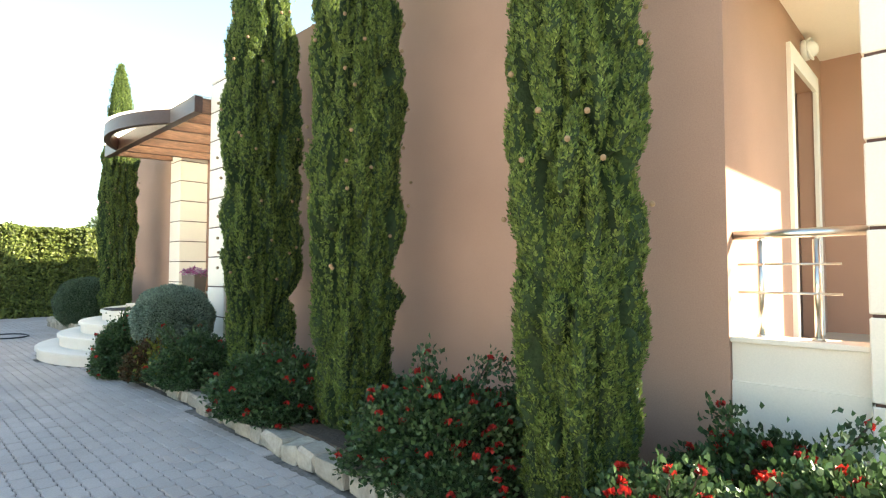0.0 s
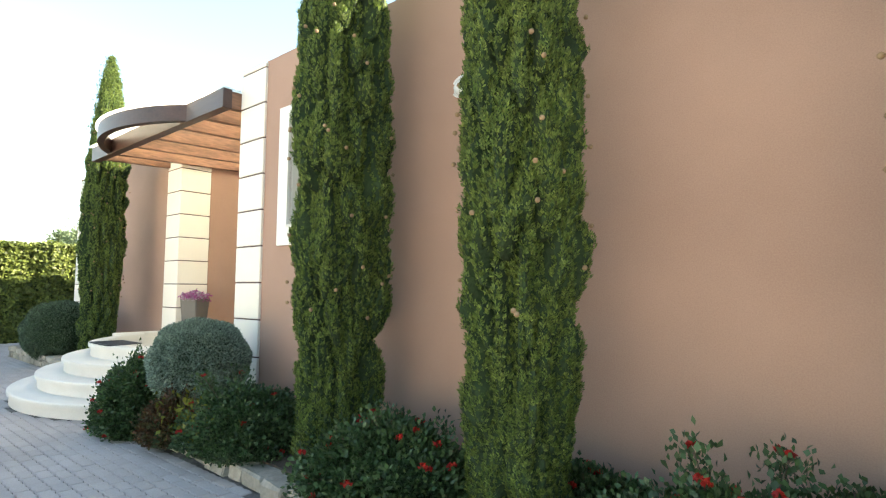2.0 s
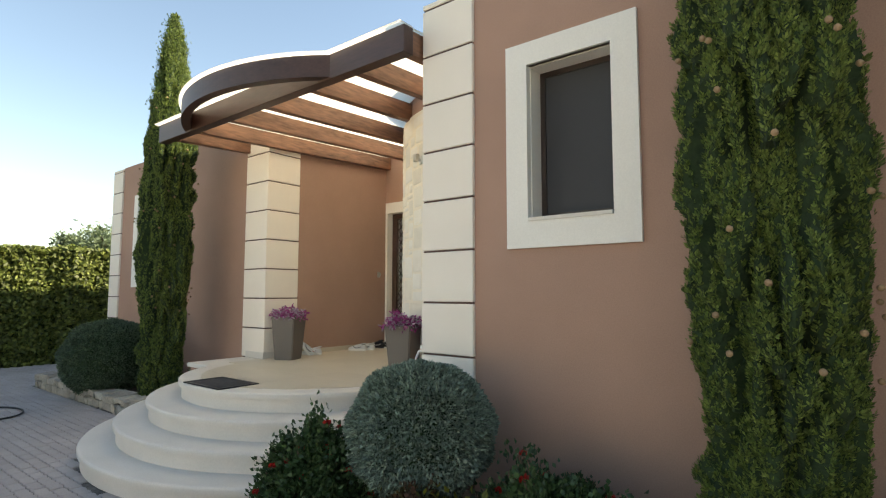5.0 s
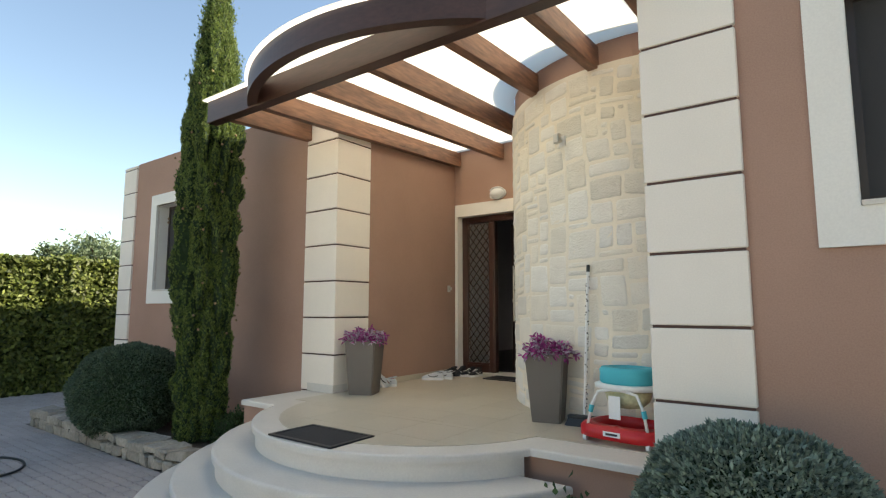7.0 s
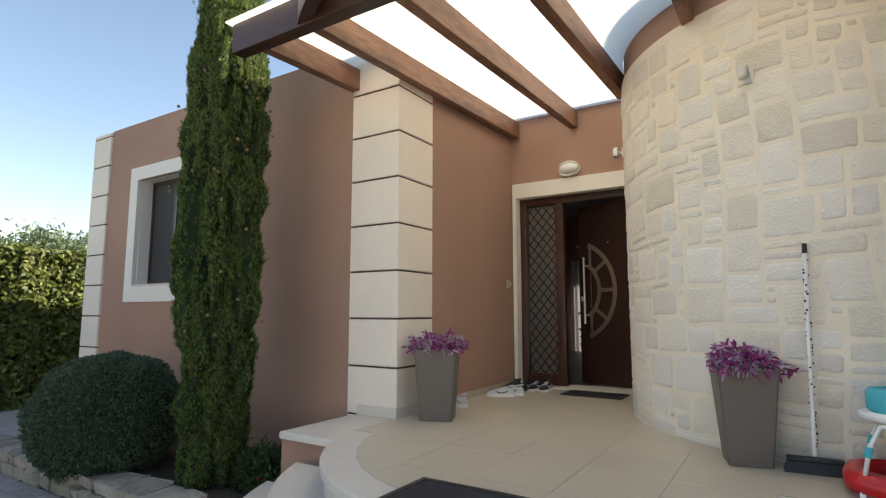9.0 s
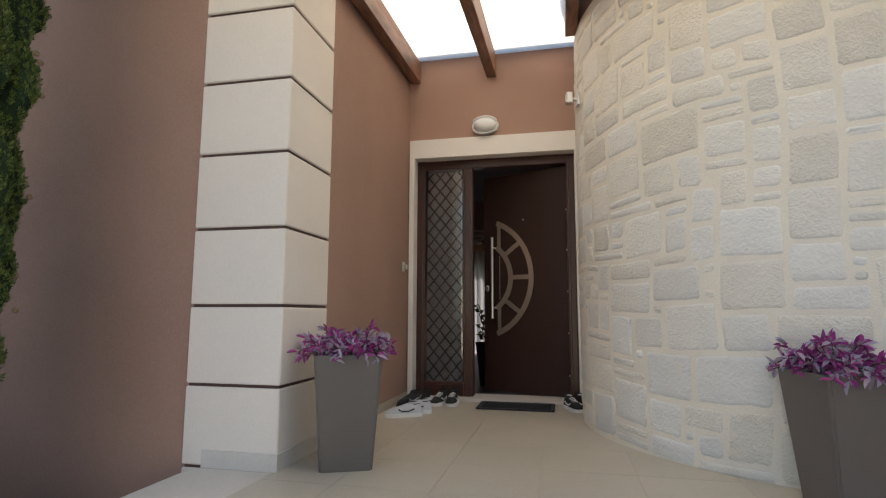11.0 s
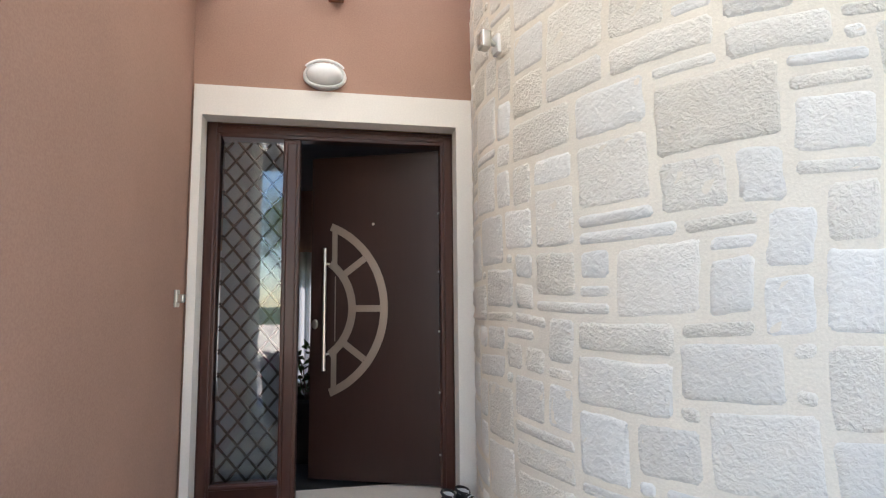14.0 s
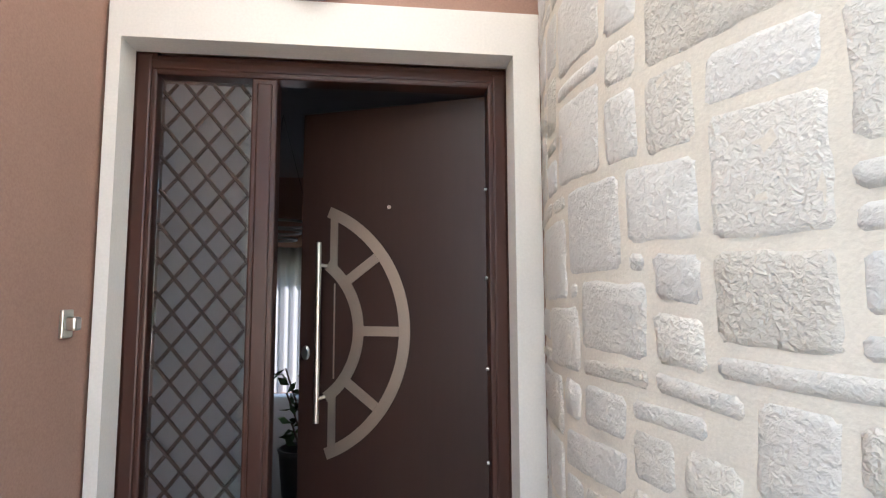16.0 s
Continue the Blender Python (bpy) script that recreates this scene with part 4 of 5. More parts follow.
# baby walker
wk = thing("baby_walker", (-7.91, 4.02, FLOOR + 0.004), "red and turquoise baby walker beside the pillar", "baby walker", rz=-8)
wk.matrix_basis = wk.matrix_basis @ Matrix.Diagonal((0.92, 0.92, 0.94, 1))
bm = bmesh.new()
outer = [(0.33 * math.copysign(abs(math.cos(t)) ** 0.6, math.cos(t)), 0.27 * math.copysign(abs(math.sin(t)) ** 0.6, math.sin(t))) for t in np.linspace(0, 2 * math.pi, 40, endpoint=False)]
inner = [(x * 0.72, y * 0.68) for x, y in outer]
R = []
for ring, z in ((outer, 0.035), (outer, 0.11), (inner, 0.13), (inner, 0.045)):
    R.append([bm.verts.new((x, y, z)) for x, y in ring])
for a, b in ((0, 1), (1, 2), (2, 3), (3, 0)):
    for i in range(40):
        bm.faces.new((R[a][i], R[a][(i + 1) % 40], R[b][(i + 1) % 40], R[b][i]))
bmesh.ops.bevel(bm, geom=[e for e in bm.edges if e.verts[0].co.z > 0.1 and e.verts[1].co.z > 0.1], offset=0.012, segments=2, affect="EDGES")
wbase = part("base", bm, RED, wk, "red plastic base ring", smooth=True)
for x, y in ((-0.24, -0.22), (0.24, -0.22), (-0.24, 0.22), (0.24, 0.22)):
    bm = bmesh.new()
    rod(bm, (x - 0.012, y, 0.022), (x + 0.012, y, 0.022), 0.022, sides=14)
    bm.transform(Matrix.Identity(4))
    part("wheel", bm, WHITEP, wbase)
for s in (-1, 1):
    bm = bmesh.new()
    tube(bm, [(-0.23, s * 0.2, 0.1), (-0.20, s * 0.19, 0.25), (-0.15, s * 0.18, 0.35), (-0.05, s * 0.18, 0.37), (0.05, s * 0.18, 0.37), (0.15, s * 0.18, 0.35), (0.2, s * 0.19, 0.25), (0.23, s * 0.2, 0.1)], 0.011)
    leg_ = part("leg_frame", bm, WHITEP, wk, smooth=True)
    for x in (-0.207, 0.207):
        bm = bmesh.new()
        rod(bm, (x * 1.02, s * 0.19, 0.2), (x * 0.96, s * 0.187, 0.25), 0.018)
        part("clip", bm, TEAL, leg_)
bm = bmesh.new()
lathe(bm, [(0.20, 0.36), (0.235, 0.37), (0.24, 0.395), (0.22, 0.405), (0.17, 0.405)], 36)
bm.transform(Matrix.Diagonal((1.05, 0.85, 1, 1)))
part("tray", bm, WHITEP, wk, "white plastic tray", smooth=True)
bm = bmesh.new()
lathe(bm, [(0.185, 0.40), (0.2, 0.42), (0.2, 0.50), (0.185, 0.52), (0.13, 0.525), (0.12, 0.48)], 36)
bm.transform(Matrix.Diagonal((1.05, 0.85, 1, 1)))
part("seat_ring", bm, TEAL, wk, "turquoise padded ring", smooth=True)
bm = bmesh.new()
lathe(bm, [(0.02, 0.22), (0.1, 0.235), (0.15, 0.28), (0.175, 0.36)], 30)
bm.transform(Matrix.Diagonal((1.05, 0.85, 1, 1)))
part("seat_sling", bm, PALEYEL, wk, "pale printed seat sling", smooth=True)
part("paper_tag", boxes((-0.06, 0.03, -0.195, -0.192, 0.17, 0.33)), WHITEP, wk, "white paper tag")
part("sticker", boxes((-0.07, 0.06, -0.274, -0.270, 0.06, 0.095)), WHITEP, wbase)
part("sticker_print", boxes((-0.05, 0.04, -0.2755, -0.2742, 0.07, 0.085)), SCREEN, wbase)


# shoes
def shoe(at, rz, upper, sole, lining, label, tilt=0.0):
    s = thing("shoe", at, label, "shoe", "shoes at the door")
    s.matrix_basis = pose(*at, tilt, 0, rz) @ Matrix.Diagonal((1.05, 0.98, 1.15, 1))
    secs = [(-0.135, 0.028, 0.055), (-0.11, 0.036, 0.085), (-0.06, 0.037, 0.09), (0.0, 0.038, 0.075), (0.05, 0.045, 0.062), (0.1, 0.044, 0.05), (0.135, 0.03, 0.038), (0.148, 0.012, 0.03)]
    bm = bmesh.new()
    rings = []
    for y, w, h in secs:
        rings.append([bm.verts.new((w * math.cos(t), y, 0.022 + max(0.0, math.sin(t)) ** 0.75 * (h - 0.022))) for t in np.linspace(0, math.pi, 9)])
    for a, b in zip(rings, rings[1:]):
        for i in range(8):
            bm.faces.new((a[i], b[i], b[i + 1], a[i + 1]))
    bm.faces.new(rings[0]), bm.faces.new(rings[-1][::-1])
    up_ = part("upper", bm, upper, s, smooth=True)
    bm = bmesh.new()
    pts = [(w * 1.1, y) for y, w, h in secs] + [(-w * 1.1, y) for y, w, h in secs[::-1]]
    prism(bm, pts, 0.0, 0.026, bevel=0.006, segs=1)
    part("sole", bm, sole, s)
    bm = bmesh.new()
    bmesh.ops.create_uvsphere(bm, u_segments=12, v_segments=6, radius=1, matrix=Matrix.Translation((0, -0.075, 0.08)) @ Matrix.Diagonal((0.027, 0.045, 0.016, 1)))
    part("opening", bm, lining, up_)
    bm = bmesh.new()
    for k in range(4):
        y = -0.015 + k * 0.022
        tube(bm, [(-0.022, y, 0.073 - 0.006 * k), (0, y + 0.004, 0.081 - 0.006 * k), (0.022, y, 0.073 - 0.006 * k)], 0.0035, 5)
    part("lacing", bm, sole, up_)
    stripe = SCREEN if upper is SHOEWHITE else LAMPRIM
    for sd in (1, -1):
        bm = bmesh.new()
        tube(bm, [(sd * 0.0385, -0.07, 0.05), (sd * 0.0405, -0.02, 0.036), (sd * 0.0455, 0.03, 0.038), (sd * 0.038, 0.055, 0.052)], 0.0045, 5)
        part("side_stripe", bm, stripe, up_)
    bm = bmesh.new()
    tube(bm, [(0.031 * math.cos(t), -0.085 + 0.046 * math.sin(t), 0.088 - 0.006 * math.sin(t)) for t in np.linspace(0, 2 * math.pi, 15)], 0.007, 6)
    part("collar", bm, upper, up_)
    return s


F4 = FLOOR + 0.004
shoe((-10.90, 5.72, F4), 118, SHOEWHITE, WHITEP, SHOEBLACK, "white running shoe on the tiled landing")
shoe((-10.86, 5.87, F4), 104, SHOEWHITE, WHITEP, SHOEBLACK, "white running shoe on the tiled landing")
shoe((-11.00, 6.20, F4), 160, SHOEBLACK, BLACKP, SHOEBLACK, "black shoe by the sidelight")
shoe((-10.89, 6.30, F4), 185, SHOEBLACK, BLACKP, SHOEBLACK, "black shoe by the sidelight")
shoe((-10.77, 6.33, F4), 172, SHOEBLACK, WHITEP, SHOEBLACK, "black trainer with a pale sole by the sidelight")
shoe((-10.66, 6.34, F4), 182, SHOEBLACK, WHITEP, SHOEBLACK, "black trainer with a pale sole by the sidelight")
shoe((-9.67, 6.30, F4), 200, SHOEBLACK, WHITEP, SHOEWHITE, "black trainer with a white sole")
shoe((-9.57, 6.34, F4), 208, SHOEBLACK, WHITEP, SHOEWHITE, "black trainer with a white sole")
shoe((-11.0, 4.80, F4 + 0.075), 150, SHOEWHITE, WHITEP, SHOEPINK, "white and pink shoe leaning on the wall", tilt=55)
shoe((-11.0, 4.94, F4), 130, SHOEWHITE, WHITEP, SHOEPINK, "white and pink shoe behind the planter")

# ---- planting ----


def noise1(rng, n=4):
    ph = rng.uniform(0, 6.28, n)
    return lambda t: sum(math.sin(t * (k + 1) + ph[k]) / (k + 1.5) for k in range(n))


def sprigs(at, way, out, size, rng):
    """Flat fans of five scale-leaf blades each, that point along way and face out."""
    n = len(at)
    way = way / np.linalg.norm(way, axis=1, keepdims=True)
    side = np.cross(way, out)
    side /= np.linalg.norm(side, axis=1, keepdims=True) + 1e-9
    nrm = np.cross(side, way)
    ln = (size * rng.uniform(0.65, 1.35, n))[:, None]
    made = []
    for start, turn, reach in ((0.42, 0.0, 0.58), (0.0, 36, 0.62), (0.0, -36, 0.62), (0.3, 28, 0.5), (0.34, -28, 0.5)):
        a = radians(turn) + rng.normal(0, 0.16, n)[:, None]
        d = way * np.cos(a) + side * np.sin(a) + nrm * rng.normal(0.05, 0.2, n)[:, None]
        foot = at + way * ln * start
        w = side * np.cos(a) - way * np.sin(a)
        half = ln * reach * 0.2
        made.append(np.stack([foot, foot + d * ln * reach * 0.55 + w * half, foot + d * ln * reach, foot + d * ln * reach * 0.55 - w * half], axis=1))
    return np.concatenate(made)


def cypress(name, at, height, radius, label, seed, plumes, per, parent_group="cypresses along the wall", cones=40):
    """A column of upright plumes of small flat sprays round a core coloured as the shade between them."""
    rng = np.random.default_rng(seed)
    tree = thing(name, at, label, "tree", parent_group)
    bm = bmesh.new()
    rod(bm, (0, 0, -0.05), (0, 0, height * 0.8), 0.07, 0.015, 10)
    part("trunk", bm, BARK, tree)

    def rad(z, a):
        s = np.clip(z / height, 0, 0.985)
        body = np.where(s < 0.25, np.minimum(1.0, 0.80 + 0.9 * s), 1.0 - np.maximum(0, (s - 0.5) / 0.5) ** 1.8 * 0.93)
        return radius * body * (1 + 0.06 * np.sin(3 * a + 4 * s + seed) + 0.05 * np.sin(9 * s + seed) + 0.05 * np.sin(2 * a - 7 * s))

    # each plume is a pointed half-spindle that stands up along the column
    pz = np.maximum(0.0, rng.uniform(-0.04, 0.9, plumes) * height)
    pa, pl = rng.uniform(0, 2 * math.pi, plumes), rng.uniform(0.22, 0.7, plumes)
    pw, ph = rng.uniform(0.03, 0.085, plumes), rng.uniform(0.45, 1.02, plumes)
    pt = rng.normal(0, 0.05, plumes)
    na, nz = 120, 230
    ga, gz = np.meshgrid(np.linspace(0, 2 * math.pi, na, endpoint=False), np.linspace(0.03, height * 0.985, nz))
    base = rad(gz, ga)
    swell = np.zeros_like(base)
    for z0, a0, ln, wd, hi, tw in zip(pz, pa, pl, pw, ph, pt):
        rows = np.nonzero((gz[:, 0] >= z0) & (gz[:, 0] <= z0 + ln))[0]
        if len(rows) == 0:
            continue
        q = (gz[rows] - z0) / ln
        prof = np.sin(np.clip(q * 0.9 + 0.1, 0, 1) * math.pi) ** 0.55
        off = np.angle(np.exp(1j * (ga[rows] - a0))) * base[rows] - tw * q
        lump = hi * prof * np.sqrt(np.maximum(0, 1 - (off / (wd * prof + 1e-4)) ** 2))
        swell[rows] = np.maximum(swell[rows], lump)
    gr = base * (0.56 + 0.44 * swell) + 0.006 * np.sin(gz * 90 + 5 * np.sin(ga * 7))
    body = np.stack([gr * np.cos(ga), gr * np.sin(ga), gz], axis=2)
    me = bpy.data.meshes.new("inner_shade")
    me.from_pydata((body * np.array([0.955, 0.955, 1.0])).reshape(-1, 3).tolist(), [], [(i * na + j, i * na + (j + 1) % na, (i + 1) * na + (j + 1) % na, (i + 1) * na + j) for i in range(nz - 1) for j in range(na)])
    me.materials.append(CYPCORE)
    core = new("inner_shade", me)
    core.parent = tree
    core["label"] = "solid core, coloured as the shade between the sprays"
    # small sprays all over the swellings, denser on their crests
    n = plumes * per
    iz, ia = rng.integers(1, nz - 1, 2 * n), rng.integers(0, na, 2 * n)
    keep = rng.random(2 * n) < base[iz, ia] / radius * (0.6 + 0.4 * swell[iz, ia])
    iz, ia = iz[keep][:n], ia[keep][:n]
    n = len(iz)
    step_z, step_a = height * 0.925 / nz, 2 * math.pi / na
    ang, z = ga[iz, ia] + rng.uniform(-0.5, 0.5, n) * step_a, gz[iz, ia] + rng.uniform(-0.5, 0.5, n) * step_z
    r = gr[iz, ia] * 0.95 + rng.normal(0, 0.004, n) + np.where(z > 0.72 * height, rng.exponential(0.018, n), 0.0)
    tilt = (gr[iz, (ia + 1) % na] - gr[iz, ia - 1]) / (2 * step_a * gr[iz, ia])
    turn = ang - np.arctan(np.clip(tilt, -2, 2)) * 0.9
    out = np.stack([np.cos(turn), np.sin(turn), np.zeros(n)], axis=1)
    foot = np.stack([r * np.cos(ang), r * np.sin(ang), z], axis=1)
    way = np.array([0, 0, 1.0]) + out * rng.uniform(0.15, 0.75, n)[:, None] + rng.normal(0, 0.2, (n, 3))
    face = out + rng.normal(0, 0.5, (n, 3))
    quads_object("foliage", sprigs(foot, way, face, 0.034, rng), CYPRESS, tree, "dense upright sprays of scale leaves")["kind"] = "stuff"
    me = None
    for k in range(cones):
        z = rng.uniform(0.2, 0.8) * height
        a = rng.uniform(0, 2 * math.pi)
        r = float(rad(z, a)) * rng.uniform(0.93, 1.0)
        if me is None:
            bm = bmesh.new()
            bmesh.ops.create_icosphere(bm, subdivisions=2, radius=0.014)
            for v in bm.verts:
                v.co *= 1 + 0.12 * math.sin(v.co.x * 400) * math.sin(v.co.z * 400 + v.co.y * 300)
            c = part("cone", bm, CONE, tree, "pale brown seed cone")
            me = c.data
        else:
            c = new("cone", me)
            c.parent = tree
        c.location = (r * math.cos(a), r * math.sin(a), z)
    return tree


t1 = cypress("cypress_tree", (-1.42, 2.53, 0.1), 5.6, 0.372, "tall slim cypress with small tan cones", 11, 430, 115, cones=85)
t2 = cypress("cypress_tree", (-5.06, 2.77, 0.1), 5.5, 0.405, "tall slim cypress with small tan cones", 23, 430, 115, cones=60)
copy_thing(t1, pose(-3.36, 2.66, 0.1, 0, 0, 140))["label"] = "tall slim cypress close to the brown wall"
t1.matrix_basis = t1.matrix_basis @ Matrix.Diagonal((0.98, 0.98, 1, 1))
far_cyp = copy_thing(t2, pose(-12.42, 3.5, 0.14, 0, 0, 70))
far_cyp["label"] = "tall slim cypress beside the entry steps"
far_cyp.scale = (0.95, 0.95, 1.0)


def shrub_ball(at, r, label, seed, n, squash=0.92, mat=GREYLEAF):
    rng = np.random.default_rng(seed)
    s = thing("ball_shrub", at, label, "shrub", "clipped ball shrubs")
    # closed ball under the leaves, its dark colour standing for the shade between them
    bm = bmesh.new()
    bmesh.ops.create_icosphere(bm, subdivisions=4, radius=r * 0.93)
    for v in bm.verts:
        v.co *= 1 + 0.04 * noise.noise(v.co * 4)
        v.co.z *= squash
    part("inner_shade", bm, CYPCORE, s, "solid core, coloured as the shade behind the leaves")
    d = unit(rng, n)
    rr = r * (0.90 + 0.10 * rng.random(n)) * (1 + 0.03 * np.sin(d[:, 0] * 9 + seed) * np.sin(d[:, 1] * 8) + 0.02 * np.sin(d[:, 2] * 11))
    p = d * rr[:, None]
    p[:, 2] *= squash
    ob = quads_object("leaves", leaves(p, d + rng.normal(0, 0.6, (n, 3)), 0.030, 0.0125, rng), mat, s, "fine grey-green leaves")
    ob["kind"] = "stuff"
    bm = bmesh.new()
    rod(bm, (0, 0, -at[2] + 0.1), (0, 0, -r * 0.5), 0.04, 0.03, 8)
    part("trunk", bm, BARK, s)
    return s


shrub_ball((-7.0, 2.66, 0.70), 0.455, "round clipped grey-green shrub beside the steps", 4, 46000)
shrub_ball((-13.62, 3.28, 0.60), 0.62, "round clipped shrub in a stone-edged bed, shade put into its leaf colour", 9, 36000, mat=SHADEDLEAF)


def rose_bush(at, size, label, seed, n_leaf, n_flower, mat=None, flower=True, spikes=2):
    """Loose mounded bush with red flowers on a frame of stems."""
    rng = np.random.default_rng(seed)
    n_leaf = int(n_leaf * 5.0)
    b = thing("rose_bush", at, label, "bush", "red flowering bushes")
    sx, sy, sz = size
    stems = bmesh.new()
    tips = []
    for k in range(46):
        d = unit(rng, 1)[0]
        d[2] = abs(d[2]) + 0.12
        d /= np.linalg.norm(d)
        tip = np.array([d[0] * sx, d[1] * sy, d[2] * sz]) * rng.uniform(0.72, 1.0)
        if k < spikes:
            tip[2] = sz * rng.uniform(1.02, 1.16)
            tip[:2] *= 0.7
        mid = tip * 0.5 + np.array([0, 0, 0.06])
        tube(stems, [(0, 0, -0.02), tuple(mid), tuple(tip)], 0.005, 5)
        tips.append(tip)
    part("stem_frame", stems, BARK, b)
    # solid mound that paints the shade seen between the stems
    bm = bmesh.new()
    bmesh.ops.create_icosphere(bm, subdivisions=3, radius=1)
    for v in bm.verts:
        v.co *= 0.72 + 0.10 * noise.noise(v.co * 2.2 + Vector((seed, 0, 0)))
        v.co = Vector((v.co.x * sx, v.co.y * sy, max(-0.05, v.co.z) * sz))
    part("inner_shade", bm, CYPCORE, b, "solid core in the colour of the shade inside the bush")
    tips = np.array(tips)
    pick = rng.integers(0, len(tips), n_leaf)
    f = 1 - 0.5 * rng.random(n_leaf) ** 1.6
    p = tips[pick] * f[:, None] + rng.normal(0, 1, (n_leaf, 3)) * np.array([sx, sy, sz]) * 0.08
    shell = n_leaf // 2
    d = unit(rng, shell)
    d[:, 2] = np.abs(d[:, 2])
    lump = 0.80 + 0.12 * np.sin(d[:, 0] * 7 + seed) * np.sin(d[:, 1] * 6 + d[:, 2] * 5) + rng.normal(0, 0.06, shell)
    p[:shell] = d * lump[:, None] * np.array([sx, sy, sz])
    p[:, 2] = np.maximum(p[:, 2], 0.0)
    w = p / np.array([sx, sy, sz]) + rng.normal(0, 0.6, (n_leaf, 3)) + np.array([0, 0, 0.25])
    q = leaves(p, w, 0.036, 0.024, rng)
    ob = quads_object("leaves", q, mat or ROSELEAF, b, "dark green leaves")
    ob["kind"] = "stuff"
    if flower:
        for k in range(n_flower):
            c = p[rng.integers(0, shell)] * rng.uniform(1.06, 1.16)
            if k < spikes:
                c = tips[k] * 1.02
            m = 16
            d = unit(rng, m)
            d[:, 2] = np.abs(d[:, 2]) * 0.9
            q = leaves(np.tile(c, (m, 1)) + d * 0.004, d, 0.023, 0.023, rng, 0.4)
            quads_object("flower", q, PETAL, b, "red flower head" if k == 0 else "")
    return b


rose_bush((-2.28, 2.45, 0.12), (0.66, 0.52, 0.58), "dark green bush with small red roses", 31, 3000, 110)
rose_bush((-0.62, 2.86, 0.12), (0.62, 0.38, 0.46), "dark green bush with red roses below the porch", 32, 2600, 70)
rose_bush((-0.90, 2.22, 0.1), (0.36, 0.3, 0.42), "sunlit bush full of red roses at the bed's edge", 33, 2000, 80, spikes=2)
rose_bush((-0.30, 2.36, 0.1), (0.52, 0.36, 0.56), "sunlit bush full of red roses at the bed's edge", 38, 4200, 150, spikes=2)
rose_bush((0.55, 2.4, 0.1), (0.5, 0.42, 0.45), "sunlit bush full of red roses at the bed's edge", 39, 2000, 80, spikes=2)
rose_bush((-4.25, 2.55, 0.12), (0.72, 0.55, 0.50), "low dark green bush with red roses", 34, 4200, 60, spikes=1)
rose_bush((-3.15, 2.98, 0.12), (0.6, 0.32, 0.34), "low dark green bush against the wall", 40, 1800, 14, spikes=1)
rose_bush((-1.9, 2.98, 0.12), (0.5, 0.32, 0.5), "low dark green bush against the wall", 41, 1500, 14, spikes=2)
rose_bush((-6.0, 2.55, 0.12), (0.68, 0.50, 0.52), "low green bush with few red roses", 35, 3000, 24, spikes=2)
rose_bush((-6.2, 3.0, 0.12), (0.55, 0.3, 0.36), "low dark green bush against the wall", 42, 1800, 6, spikes=0)
rose_bush((-7.58, 2.32, 0.03), (0.5, 0.38, 0.74), "green bush with red roses beside the lowest step", 36, 4200, 46, spikes=0)
rose_bush((-6.75, 2.3, 0.08), (0.3, 0.26, 0.42), "reddish-leaved bush below the ball shrub", 43, 1200, 8, mat=REDLEAF, spikes=1)
rose_bush((-12.0, 3.72, 0.14), (0.3, 0.3, 0.36), "small green bush beside the landing", 37, 800, 3, spikes=0)

# young yellow-green shoots
rng = np.random.default_rng(77)
yb = thing("low_shrub", (-6.35, 2.32, 0.1), "low yellow-green shoots at the kerb", "shrub")
p = rng.normal(0, 1, (420, 3)) * np.array([0.22, 0.09, 0.1]) + np.array([0, 0, 0.2])
p[:, 2] = np.clip(p[:, 2], 0.0, 0.45)
quads_object("leaves", leaves(p, rng.normal(0, 0.6, (420, 3)) + np.array([0, -0.3, 0.6]), 0.06, 0.03, rng), YELLEAF, yb)["kind"] = "stuff"
bm = bmesh.new()
for k in range(14):
    q = p[k]
    tube(bm, [(0.0, 0, -0.02), tuple(q * 0.6), tuple(q)], 0.004, 5)
part("stem_frame", bm, BARK, yb)

# ---- hedge and far trees ----
rng = np.random.default_rng(41)
hedge = thing("hedge", (-19.5, 0, 0), "tall clipped green hedge across the drive's end", "hedge")
H0, H1, HT, HD = -16.0, 15.0, 2.56, 0.7
# solid block behind the leaves, coloured as the shade in their gaps
part("inner_shade", boxes((-HD + 0.1, HD - 0.3, H0, H1, -0.05, HT - 0.22)), CYPCORE, hedge, "solid core, coloured as the shade behind the leaves")
n = 64000
u = rng.random(n)
yy = rng.uniform(H0, H1, n)
# leave most leaves on the side that faces the house
yy[: n // 2] = rng.uniform(0.5, 7.5, n // 2)
face = u < 0.78
wob = 0.06 * np.sin(yy * 3.1) + 0.05 * np.sin(yy * 7.3 + 1) + rng.normal(0, 0.035, n) - 0.16 * rng.random(n) ** 2
zz = np.where(face, rng.uniform(0.0, HT, n), HT + wob * 0.8 - 0.04)
xx = np.where(face, HD + wob * 1.2 - 0.06, rng.uniform(-HD, HD, n))
p = np.stack([xx, yy, zz], axis=1)
w = np.where(face[:, None], np.array([1.0, 0, 0.5]), np.array([0.2, 0, 1.0])) + rng.normal(0, 0.7, (n, 3))
# flat blades that lie along the clipped surface
out = np.where(face[:, None], np.array([1.0, 0, 0.25]), np.array([0.25, 0, 1.0])) + rng.normal(0, 0.62, (n, 3))
out /= np.linalg.norm(out, axis=1, keepdims=True)
along = np.cross(out, rng.normal(size=(n, 3)))
along /= np.linalg.norm(along, axis=1, keepdims=True)
across = np.cross(out, along)
ln, wd = rng.uniform(0.07, 0.13, n)[:, None], rng.uniform(0.04, 0.07, n)[:, None]
